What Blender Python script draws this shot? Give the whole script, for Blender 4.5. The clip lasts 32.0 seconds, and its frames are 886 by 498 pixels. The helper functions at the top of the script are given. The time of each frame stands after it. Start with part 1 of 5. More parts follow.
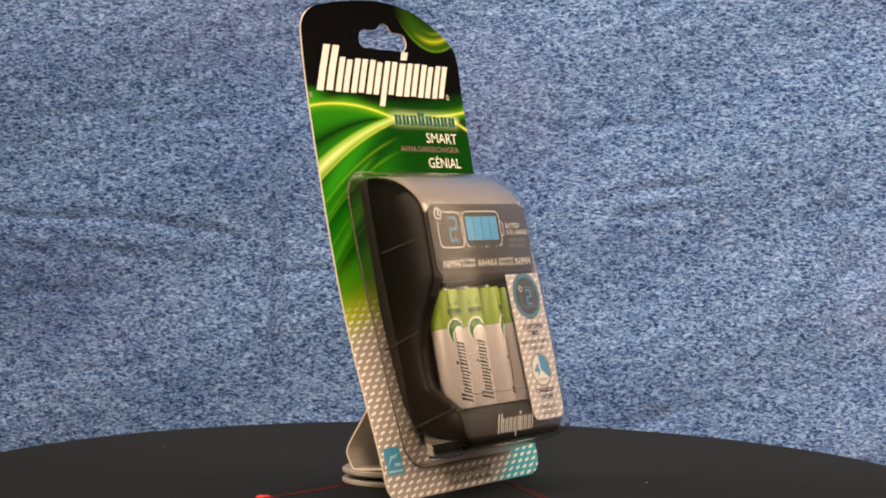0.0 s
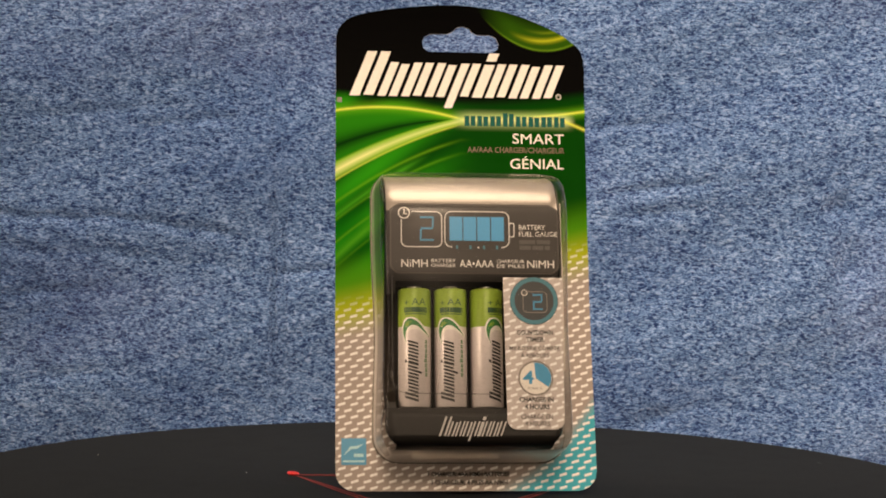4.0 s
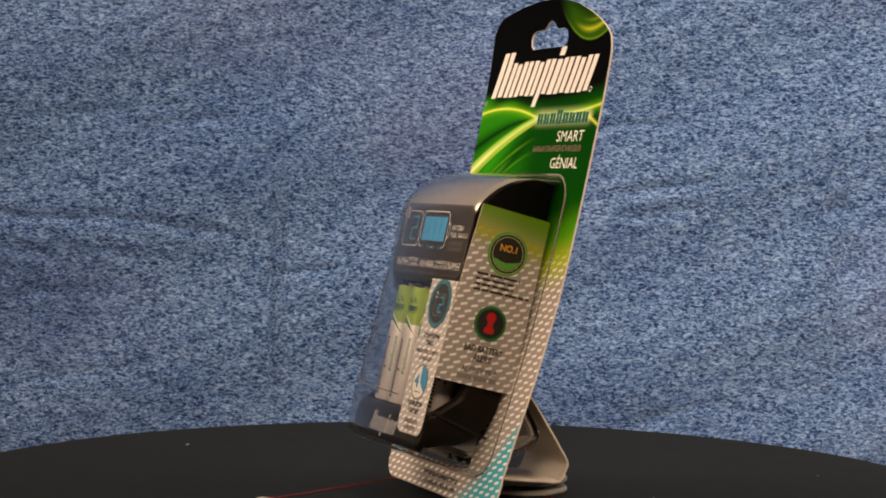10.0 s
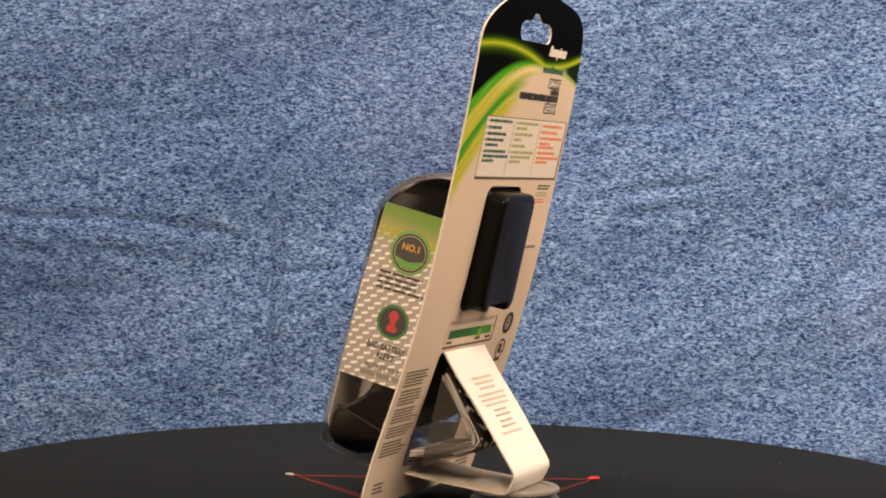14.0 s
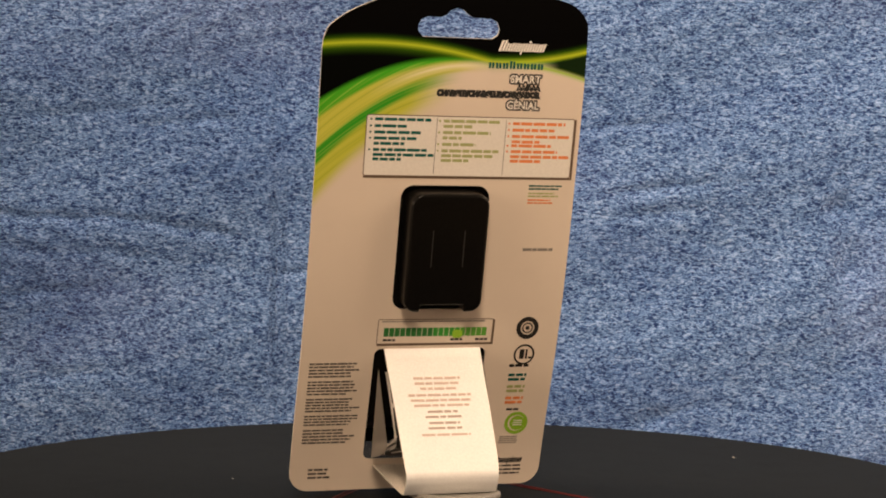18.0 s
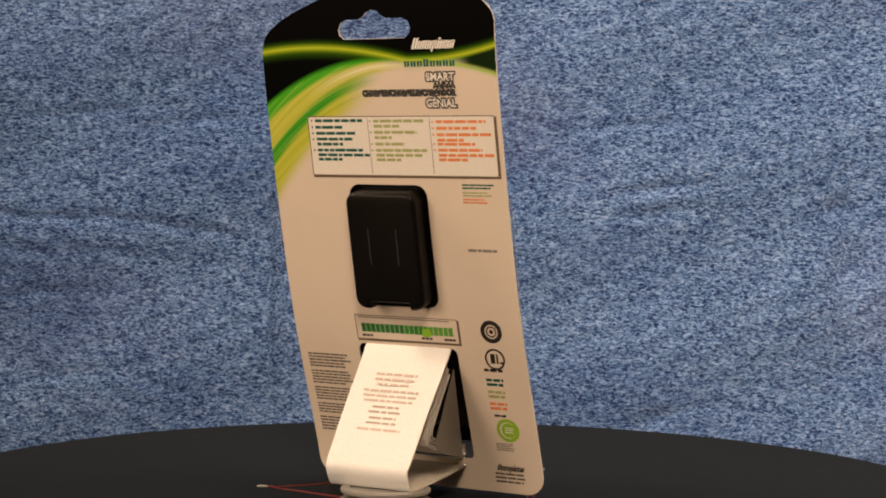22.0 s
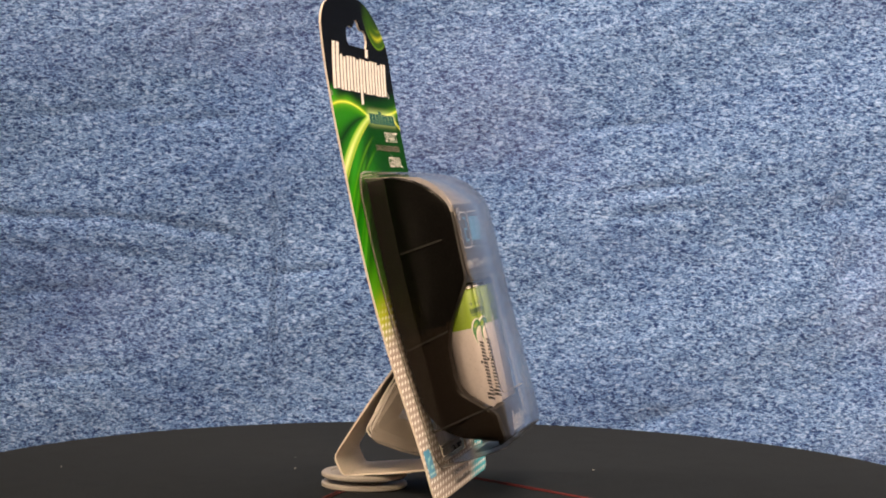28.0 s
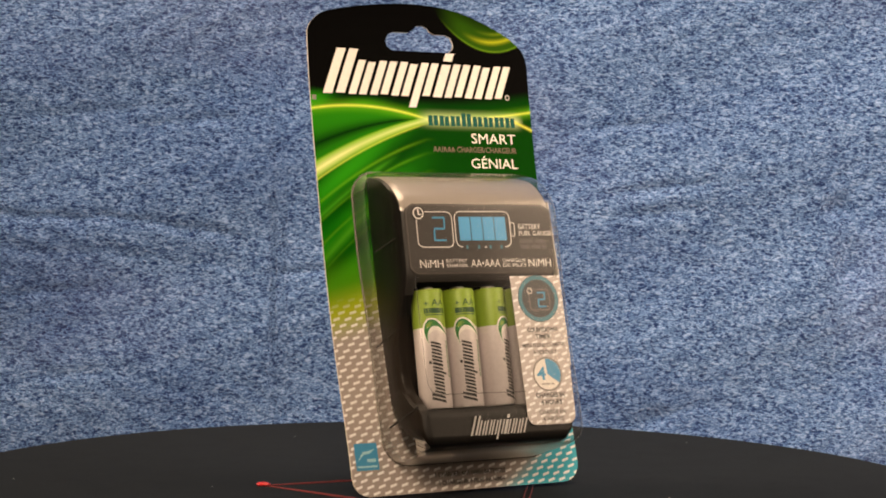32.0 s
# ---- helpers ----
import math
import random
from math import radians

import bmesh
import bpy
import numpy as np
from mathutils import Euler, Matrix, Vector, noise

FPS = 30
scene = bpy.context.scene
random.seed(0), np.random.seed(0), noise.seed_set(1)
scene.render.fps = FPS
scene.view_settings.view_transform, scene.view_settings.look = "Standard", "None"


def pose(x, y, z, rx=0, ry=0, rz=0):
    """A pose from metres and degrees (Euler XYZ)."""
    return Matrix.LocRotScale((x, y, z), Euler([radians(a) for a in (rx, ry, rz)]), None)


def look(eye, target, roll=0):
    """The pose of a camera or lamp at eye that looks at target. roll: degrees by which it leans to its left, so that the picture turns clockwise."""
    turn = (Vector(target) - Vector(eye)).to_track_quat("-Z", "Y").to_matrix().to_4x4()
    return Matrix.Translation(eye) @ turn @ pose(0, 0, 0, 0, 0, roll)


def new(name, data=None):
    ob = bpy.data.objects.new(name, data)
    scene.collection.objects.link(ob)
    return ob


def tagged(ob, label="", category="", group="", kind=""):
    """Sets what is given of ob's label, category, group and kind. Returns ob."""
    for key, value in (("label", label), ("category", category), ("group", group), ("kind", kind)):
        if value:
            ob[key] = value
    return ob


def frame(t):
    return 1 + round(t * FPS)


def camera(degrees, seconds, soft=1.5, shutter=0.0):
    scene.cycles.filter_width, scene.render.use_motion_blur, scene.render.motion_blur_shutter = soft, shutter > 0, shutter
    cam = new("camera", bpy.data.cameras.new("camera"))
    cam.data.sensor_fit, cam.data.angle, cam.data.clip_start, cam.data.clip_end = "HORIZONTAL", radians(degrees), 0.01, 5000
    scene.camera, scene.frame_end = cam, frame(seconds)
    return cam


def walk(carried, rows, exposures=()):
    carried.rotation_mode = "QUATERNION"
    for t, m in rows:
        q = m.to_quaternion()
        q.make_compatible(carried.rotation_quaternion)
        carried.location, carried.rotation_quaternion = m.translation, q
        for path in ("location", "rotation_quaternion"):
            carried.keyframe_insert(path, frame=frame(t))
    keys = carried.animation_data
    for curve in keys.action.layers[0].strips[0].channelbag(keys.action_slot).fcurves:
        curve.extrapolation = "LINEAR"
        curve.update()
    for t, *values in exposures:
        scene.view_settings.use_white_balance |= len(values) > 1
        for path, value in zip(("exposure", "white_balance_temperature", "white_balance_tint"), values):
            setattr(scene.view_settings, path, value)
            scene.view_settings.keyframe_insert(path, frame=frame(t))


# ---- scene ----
# ---- camera ----
cam = camera(26.69, 32.0, soft=1.9, shutter=0.5)
EYE = (0, -0.779, 0.1306)
AIM = (-0.00137, 0.221, 0.0939)
walk(cam, [(0, look(EYE, AIM, 0.82)), (32, look(EYE, AIM, 0.82))],
     exposures=[(0, 0.48), (1, 0.39), (2, 0.30), (3, 0.21), (4.5, 0.08), (6, -0.02), (8, -0.06), (10, -0.03), (10.5, 0.09), (11, 0.25), (12, 0.46), (13, 0.48), (14, 0.40),
                (15.5, 0.20), (17, 0.18), (19, 0.15), (20, 0.04), (21, -0.01), (23, -0.03), (25, -0.03), (26, 0.11), (27, 0.50), (28, 0.65), (29, 0.57), (30, 0.48), (31, 0.39), (32, 0.30)])

# ---- world and light ----
world = bpy.data.worlds.new("world")
scene.world = world
world.use_nodes = True
world.node_tree.nodes["Background"].inputs[0].default_value = (1.0, 0.93, 0.85, 1)
world.node_tree.nodes["Background"].inputs[1].default_value = 0.04


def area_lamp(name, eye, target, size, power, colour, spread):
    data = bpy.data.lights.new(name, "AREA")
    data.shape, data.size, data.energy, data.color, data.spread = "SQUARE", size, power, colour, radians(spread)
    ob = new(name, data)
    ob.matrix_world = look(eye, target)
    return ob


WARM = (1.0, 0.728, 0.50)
# unseen panels added to light the set: place, aim, size, power and spread
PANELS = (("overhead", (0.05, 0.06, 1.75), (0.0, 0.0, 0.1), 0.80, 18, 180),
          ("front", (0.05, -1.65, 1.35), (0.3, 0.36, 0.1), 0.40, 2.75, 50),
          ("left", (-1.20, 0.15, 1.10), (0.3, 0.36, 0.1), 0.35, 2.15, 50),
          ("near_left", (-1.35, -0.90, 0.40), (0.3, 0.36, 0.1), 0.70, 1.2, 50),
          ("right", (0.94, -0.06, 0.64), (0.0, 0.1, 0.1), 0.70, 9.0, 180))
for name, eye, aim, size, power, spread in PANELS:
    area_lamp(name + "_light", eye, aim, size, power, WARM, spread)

# ---- material helpers ----
K = 0.001
TILT = 12.65


class Ex:
    """A value in a node tree, with arithmetic."""

    def __init__(self, tree, sock):
        self.tree, self.sock = tree, sock

    def op(self, kind, *others):
        n = self.tree.nodes.new("ShaderNodeMath")
        n.operation = kind
        for i, o in enumerate((self, *others)):
            if isinstance(o, Ex):
                self.tree.links.new(o.sock, n.inputs[i])
            else:
                n.inputs[i].default_value = o
        return Ex(self.tree, n.outputs[0])

    def const(self, v):
        n = self.tree.nodes.new("ShaderNodeValue")
        n.outputs[0].default_value = v
        return Ex(self.tree, n.outputs[0])

    def __add__(self, o): return self.op("ADD", o)
    def __sub__(self, o): return self.op("SUBTRACT", o)
    def __rsub__(self, o): return self.const(o) - self
    def __mul__(self, o): return self.op("MULTIPLY", o)
    def __truediv__(self, o): return self.op("DIVIDE", o)
    def __radd__(self, o): return self.op("ADD", o)
    def __rmul__(self, o): return self.op("MULTIPLY", o)
    def fract(self): return self.op("FRACT")
    def floor(self): return self.op("FLOOR")
    def abs(self): return self.op("ABSOLUTE")
    def sq(self): return self * self
    def max(self, o): return self.op("MAXIMUM", o)
    def min(self, o): return self.op("MINIMUM", o)
    def sin(self): return self.op("SINE")

    def ramp(self, a, b):
        """0 at a, 1 at b, smooth between them."""
        n = self.tree.nodes.new("ShaderNodeMapRange")
        n.interpolation_type = "SMOOTHSTEP"
        flip = a > b
        lo, hi = (b, a) if flip else (a, b)
        self.tree.links.new(self.sock, n.inputs[0])
        n.inputs[1].default_value, n.inputs[2].default_value = lo, hi
        n.inputs[3].default_value, n.inputs[4].default_value = (1, 0) if flip else (0, 1)
        return Ex(self.tree, n.outputs[0])

    def bell(self, width):
        """1 at zero, falling off over the width."""
        return (self.abs() * (-1.0 / width) + 1.0).max(0.0).sq()


def mixed(tree, fac, a, b):
    n = tree.nodes.new("ShaderNodeMix")
    n.data_type = "RGBA"
    if isinstance(fac, Ex):
        tree.links.new(fac.sock, n.inputs[0])
    else:
        n.inputs[0].default_value = fac
    for i, c in ((6, a), (7, b)):
        if isinstance(c, tuple):
            n.inputs[i].default_value = (*c[:3], 1)
        else:
            tree.links.new(c, n.inputs[i])
    return n.outputs[2]


def material(name, colour=(0.5, 0.5, 0.5), rough=0.5, metal=0.0, grain=0.0, grain_size=1.0, bump=0.0, spec=0.5, wear=0.0):
    """Principled surface. grain: strength of the fine colour variation, at grain_size in mm; wear: broader blotches."""
    m = bpy.data.materials.new(name)
    m.use_nodes = True
    t = m.node_tree
    b = t.nodes["Principled BSDF"]
    b.inputs["Base Color"].default_value = (*colour, 1)
    b.inputs["Roughness"].default_value = rough
    b.inputs["Metallic"].default_value = metal
    b.inputs["Specular IOR Level"].default_value = spec
    if grain or bump or wear:
        co = t.nodes.new("ShaderNodeTexCoord").outputs["Object"]
        fine = t.nodes.new("ShaderNodeTexNoise")
        fine.inputs["Scale"].default_value = 1000.0 / grain_size
        fine.inputs["Detail"].default_value = 3
        t.links.new(co, fine.inputs["Vector"])
        broad = t.nodes.new("ShaderNodeTexNoise")
        broad.inputs["Scale"].default_value = 60.0 / grain_size
        broad.inputs["Detail"].default_value = 4
        t.links.new(co, broad.inputs["Vector"])
        dark = tuple(c * (1 - 0.6 * grain) for c in colour)
        light = tuple(min(1, c * (1 + 0.6 * grain) + 0.02 * grain) for c in colour)
        out = mixed(t, Ex(t, fine.outputs[0]).ramp(0.3, 0.7), dark, light)
        if wear:
            out = mixed(t, Ex(t, broad.outputs[0]).ramp(0.45, 0.75) * wear, out, tuple(c * 0.6 for c in colour))
            r = Ex(t, broad.outputs[0]) * (0.25 * wear) + (rough - 0.1 * wear)
            t.links.new(r.sock, b.inputs["Roughness"])
        t.links.new(out, b.inputs["Base Color"])
        if bump:
            n = t.nodes.new("ShaderNodeBump")
            n.inputs["Strength"].default_value = bump
            n.inputs["Distance"].default_value = 0.0005
            t.links.new(fine.outputs[0], n.inputs["Height"])
            t.links.new(n.outputs[0], b.inputs["Normal"])
    return m


def coords(t):
    """The thing's own x and z, in millimetres."""
    sep = t.nodes.new("ShaderNodeSeparateXYZ")
    t.links.new(t.nodes.new("ShaderNodeTexCoord").outputs["Object"], sep.inputs[0])
    return Ex(t, sep.outputs[0]) * 1000.0, Ex(t, sep.outputs[1]) * 1000.0, Ex(t, sep.outputs[2]) * 1000.0


def dashes(a, b, wide=5.3, high=2.7, slant=0.55):
    """Staggered rows of short slanted dashes: 1 inside a dash."""
    rows = b / high
    odd = (rows.floor() * 0.5).fract()
    c = (a / wide + odd).fract()
    return (c - 0.5).abs().ramp(0.33, 0.26) * (rows.fract() - 0.5 - (c - 0.5) * slant).abs().ramp(0.25, 0.16)


def paper_bump(t, b, strength=0.15):
    n = t.nodes.new("ShaderNodeTexNoise")
    n.inputs["Scale"].default_value = 1400
    n.inputs["Detail"].default_value = 2
    bm = t.nodes.new("ShaderNodeBump")
    bm.inputs["Strength"].default_value = strength
    bm.inputs["Distance"].default_value = 0.0003
    t.links.new(t.nodes.new("ShaderNodeTexCoord").outputs["Object"], n.inputs["Vector"])
    t.links.new(n.outputs[0], bm.inputs["Height"])
    t.links.new(bm.outputs[0], b.inputs["Normal"])


GREY_PRINT, DASH_WHITE = (0.355, 0.315, 0.295), (0.86, 0.86, 0.86)
TEAL = (0.07, 0.40, 0.52)


def front_print():
    m = bpy.data.materials.new("printed card front")
    m.use_nodes = True
    t = m.node_tree
    b = t.nodes["Principled BSDF"]
    b.inputs["Roughness"].default_value = 0.45
    b.inputs["Specular IOR Level"].default_value = 0.012
    u, _, v = coords(t)
    w = (10.0 - u).max(0.0)
    right = (u - 12.0).max(0.0)
    left = (u + 24.0).max(-22.0).min(34.0)
    line = 166.4 - left.sq() * 0.0042 + right.sq() * 0.0016
    top = 162.3 - w * 0.2 - w.sq() * 0.0031
    low = 159.3 - w * 0.29 - w.sq() * 0.0032
    # the dark green field with slow diagonal streaks
    streak = ((v - low + w * 0.25) * 0.30).sin() * 0.5 + 0.5
    near_left = u.ramp(22.0, -38.0)
    col = mixed(t, streak * near_left * 0.75 + 0.04, (0.001, 0.034, 0.001), (0.03, 0.33, 0.006))
    col = mixed(t, (v - 112.0).bell(34.0) * u.ramp(-10.0, -40.0) * 0.7, col, (0.004, 0.15, 0.003))
    col = mixed(t, (v - 128.0).bell(22.0) * u.ramp(40.0, 60.0) * 0.8, col, (0.003, 0.06, 0.002))
    gap = (line - v) / (line - top + 0.6)
    between = gap.ramp(-0.05, 0.1) * gap.ramp(1.1, 0.95) * u.ramp(12.0, 0.0)
    col = mixed(t, between, col, (0.02, 0.20, 0.004))
    col = mixed(t, between * (gap - 0.68).bell(0.42), col, (0.001, 0.022, 0.001))
    # green turns to yellow-green and then to grey with dashes
    edge = 92.0 + (u - 10.0) * 0.25
    h = v - edge
    col = mixed(t, h.ramp(24.0, 6.0), col, (0.07, 0.26, 0.006))
    col = mixed(t, h.ramp(10.0, -4.0), col, (0.36, 0.42, 0.02))
    col = mixed(t, h.ramp(-2.0, -16.0), col, GREY_PRINT)
    dash = dashes(u, v)
    # teal in the lower corner
    k = (u - 25.0).max(0.0)
    teal = (v - (k * 0.35 + k.sq() * 0.0155)).ramp(5.0, -7.0) * u.ramp(18.0, 34.0)
    col = mixed(t, teal, col, TEAL)
    col = mixed(t, dash * h.ramp(4.0, -10.0) * 0.95, col, DASH_WHITE)
    # black head
    bound = 167.5 + (u - 5.0).sq() * 0.0014
    above = (v - bound).ramp(-2.5, 4.0)
    col = mixed(t, above, col, (0.002, 0.002, 0.002))
    # thin light strands across the green field
    for drop, bend, glow, tint in ((7.0, 0.0040, 0.50, (0.16, 0.42, 0.01)), (13.0, 0.0046, 0.55, (0.10, 0.34, 0.008)), (21.0, 0.0052, 0.45, (0.14, 0.36, 0.01)), (30.0, 0.0058, 0.35, (0.10, 0.30, 0.008))):
        strand = v - (159.3 - drop - w * 0.30 - w.sq() * bend)
        col = mixed(t, strand.bell(1.6) * h.ramp(6.0, 22.0) * u.ramp(16.0, -6.0) * glow, col, tint)
    # swooshes
    d1 = v - line
    col = mixed(t, d1.bell(4.5) * 0.75, col, (0.16, 0.50, 0.01))
    col = mixed(t, d1.bell(1.3), col, (0.72, 0.80, 0.10))
    span = (v - low) / (top - low)
    inside = span.ramp(-0.12, 0.25) * span.ramp(1.08, 0.85) * u.ramp(16.0, 6.0)
    bright = u.ramp(-50.0, -25.0) * 0.6 + u.ramp(-20.0, -45.0) * 0.75
    warm = mixed(t, (span - 0.5).bell(0.6) * bright, (0.20, 0.48, 0.01), (0.95, 0.95, 0.45))
    col = mixed(t, inside * 0.92, col, warm)
    col = mixed(t, (v - low).bell(1.1) * u.ramp(14.0, 4.0) * 0.8, col, (0.55, 0.70, 0.08))
    under = (v - (low - 7.0 - w * 0.16)).bell(3.5) * u.ramp(-2.0, -20.0)
    col = mixed(t, under * 0.6, col, (0.08, 0.42, 0.015))
    under = (v - (low - 16.0 - w * 0.33)).bell(5.0) * u.ramp(-8.0, -25.0)
    col = mixed(t, under * 0.6, col, (0.10, 0.40, 0.015))
    # light band behind the word mark, and the crossing at the right edge
    band = (v - 161.4).bell(5.6) * u.ramp(4.0, 15.0) * u.ramp(61.0, 55.0)
    col = mixed(t, band, col, (0.74, 0.88, 0.42))
    dip = 162.0 - (u - 54.0).max(0.0) * 0.42
    col = mixed(t, (v - dip).bell(1.6) * u.ramp(48.0, 55.0), col, (0.72, 0.80, 0.10))
    # leaf at the upper corner: dark green, a thin bright rim, a yellow blaze towards its foot
    arc = 193.0 + (u - 47.0).sq() * 0.0185
    up = v - arc
    leaf = up.ramp(-0.3, 0.6) * up.ramp(16.0, 5.0) * u.ramp(16.0, 34.0)
    col = mixed(t, leaf * 0.75, col, (0.035, 0.12, 0.004))
    col = mixed(t, up.bell(1.0) * u.ramp(18.0, 34.0) * 0.8, col, (0.16, 0.34, 0.015))
    vein = (v - (arc + 3.2 + (u - 30.0) * 0.06)).bell(2.4) * u.ramp(30.0, 46.0)
    col = mixed(t, vein * 0.95, col, (0.46, 0.52, 0.02))
    vein2 = (v - (arc + 7.4 + (u - 30.0) * 0.02)).bell(1.6) * u.ramp(36.0, 50.0)
    col = mixed(t, vein2 * 0.45, col, (0.30, 0.42, 0.02))
    t.links.new(col, b.inputs["Base Color"])
    paper_bump(t, b)
    return m


def back_print():
    m = bpy.data.materials.new("printed card back")
    m.use_nodes = True
    t = m.node_tree
    b = t.nodes["Principled BSDF"]
    b.inputs["Roughness"].default_value = 0.55
    b.inputs["Specular IOR Level"].default_value = 0.012
    u, _, v = coords(t)
    dn = (u + 5.0).min(0.0)
    line = 182.3 + (u - 42.0).max(-47.0).sq() * -0.0028 + dn.sq() * 0.0034
    line = line + 6.2
    w = (u - 3.0).max(0.0)
    black_low = 183.0 - (u - 10.0).max(0.0).sq() * 0.0060
    green_low = 182.3 - w.sq() * 0.0063
    pale_low = 178.7 - u.max(0.0).sq() * 0.0077
    green2 = 175.0 - u.max(0.0).sq() * 0.0085
    fade = 169.0 - u.max(0.0).sq() * 0.0102
    n = t.nodes.new("ShaderNodeTexNoise")
    n.inputs["Scale"].default_value = 45
    n.inputs["Detail"].default_value = 5
    t.links.new(t.nodes.new("ShaderNodeTexCoord").outputs["Object"], n.inputs["Vector"])
    cream = mixed(t, Ex(t, n.outputs[0]).ramp(0.5, 0.8) * 0.10, (0.70, 0.61, 0.52), (0.45, 0.40, 0.34))
    col = mixed(t, (v - fade).ramp(-6.0, 4.0) * u.ramp(8.0, 30.0), cream, (0.50, 0.52, 0.06))
    col = mixed(t, (v - green2).ramp(-1.6, 1.6) * u.ramp(4.0, 34.0), col, (0.03, 0.32, 0.02))
    col = mixed(t, (v - pale_low).ramp(-1.2, 1.2) * u.ramp(-6.0, 12.0), col, (0.55, 0.55, 0.08))
    col = mixed(t, ((v - pale_low) / (green_low - pale_low) - 0.6).bell(0.7) * (v - pale_low).ramp(0.0, 1.0) * u.ramp(48.0, 16.0), col, (0.80, 0.74, 0.50))
    col = mixed(t, (v - green_low).ramp(-0.8, 1.4), col, (0.06, 0.40, 0.02))
    col = mixed(t, (v - black_low).ramp(-1.0, 1.8), col, (0.002, 0.0025, 0.002))
    # fine strands that follow the sweep
    sweep = v + u.max(0.0).sq() * 0.0072
    strand = (sweep * 1.5).sin() * 0.5 + 0.5
    fine = (sweep * 3.9 + u * 0.05).sin() * 0.5 + 0.5
    inside = (v - fade).ramp(-2.0, 6.0) * (black_low - v).ramp(0.0, 1.5) * u.ramp(4.0, 26.0)
    col = mixed(t, inside * strand * fine * 0.35, col, (0.58, 0.62, 0.12))
    col = mixed(t, inside * (1.0 - strand) * fine * 0.30, col, (0.10, 0.30, 0.02))
    d = v - line
    col = mixed(t, d.bell(5.5) * 0.7, col, (0.10, 0.30, 0.008))
    col = mixed(t, d.bell(2.4) * 0.95, col, (0.48, 0.56, 0.03))
    col = mixed(t, d.ramp(1.2, 4.5), col, (0.002, 0.002, 0.002))
    # wedge at the far edge
    low2 = 182.4 - (u + 5.0).min(0.0).sq() * 0.0038
    wedge = (v - low2).ramp(-0.5, 1.5) * (line - v).ramp(0.5, 2.0) * u.ramp(-22.0, -34.0)
    col = mixed(t, wedge, col, (0.008, 0.02, 0.006))
    col = mixed(t, (v - low2).bell(2.2) * u.ramp(-8.0, -20.0) * 0.9, col, (0.30, 0.52, 0.03))
    t.links.new(col, b.inputs["Base Color"])
    paper_bump(t, b)
    return m


def insert_print(name, side):
    """The folded insert: grey with white dashes, yellow-green at the head of its side panel."""
    m = bpy.data.materials.new(name)
    m.use_nodes = True
    t = m.node_tree
    b = t.nodes["Principled BSDF"]
    b.inputs["Roughness"].default_value = 0.45
    u, y, v = coords(t)
    a = y if side else u
    h = v - 103.0 + y * 0.12 if side else v - 300.0
    col = mixed(t, h.ramp(12.0, -8.0), (0.12, 0.25, 0.005), GREY_PRINT if side else (0.50, 0.455, 0.44))
    col = mixed(t, (h - 1.0).bell(9.0), col, (0.36, 0.35, 0.02))
    col = mixed(t, dashes(a, v, 4.7, 2.55) * h.ramp(4.0, -10.0) * 0.95, col, DASH_WHITE)
    t.links.new(col, b.inputs["Base Color"])
    paper_bump(t, b)
    return m


def clear_plastic(name, tint=(0.93, 0.94, 0.95), rough=0.2, graze=0.9, haze=0.0, base=0.025):
    """Thin clear sheet: gloss grows towards grazing; haze adds a faint milky share."""
    m = bpy.data.materials.new(name)
    m.use_nodes = True
    t = m.node_tree
    t.nodes.remove(t.nodes["Principled BSDF"])
    see = t.nodes.new("ShaderNodeBsdfTransparent")
    see.inputs[0].default_value = (*tint, 1)
    shine = t.nodes.new("ShaderNodeBsdfGlossy")
    shine.inputs["Roughness"].default_value = rough
    lw = t.nodes.new("ShaderNodeLayerWeight")
    lw.inputs[0].default_value = 0.5
    edge = Ex(t, lw.outputs["Facing"])
    gloss = (edge.sq().sq() * graze + base).min(0.95)
    mix = t.nodes.new("ShaderNodeMixShader")
    n = t.nodes.new("ShaderNodeTexNoise")
    n.inputs["Scale"].default_value = 60
    bm = t.nodes.new("ShaderNodeBump")
    bm.inputs["Strength"].default_value = 0.15
    bm.inputs["Distance"].default_value = 0.001
    t.links.new(t.nodes.new("ShaderNodeTexCoord").outputs["Object"], n.inputs["Vector"])
    t.links.new(n.outputs[0], bm.inputs["Height"])
    t.links.new(bm.outputs[0], shine.inputs["Normal"])
    t.links.new(gloss.sock, mix.inputs[0])
    t.links.new(see.outputs[0], mix.inputs[1])
    t.links.new(shine.outputs[0], mix.inputs[2])
    last = mix
    if haze:
        milk = t.nodes.new("ShaderNodeBsdfDiffuse")
        milk.inputs[0].default_value = (0.36, 0.33, 0.29, 1)
        last = t.nodes.new("ShaderNodeMixShader")
        last.inputs[0].default_value = haze
        t.links.new(mix.outputs[0], last.inputs[1])
        t.links.new(milk.outputs[0], last.inputs[2])
    t.links.new(last.outputs[0], t.nodes["Material Output"].inputs[0])
    return m


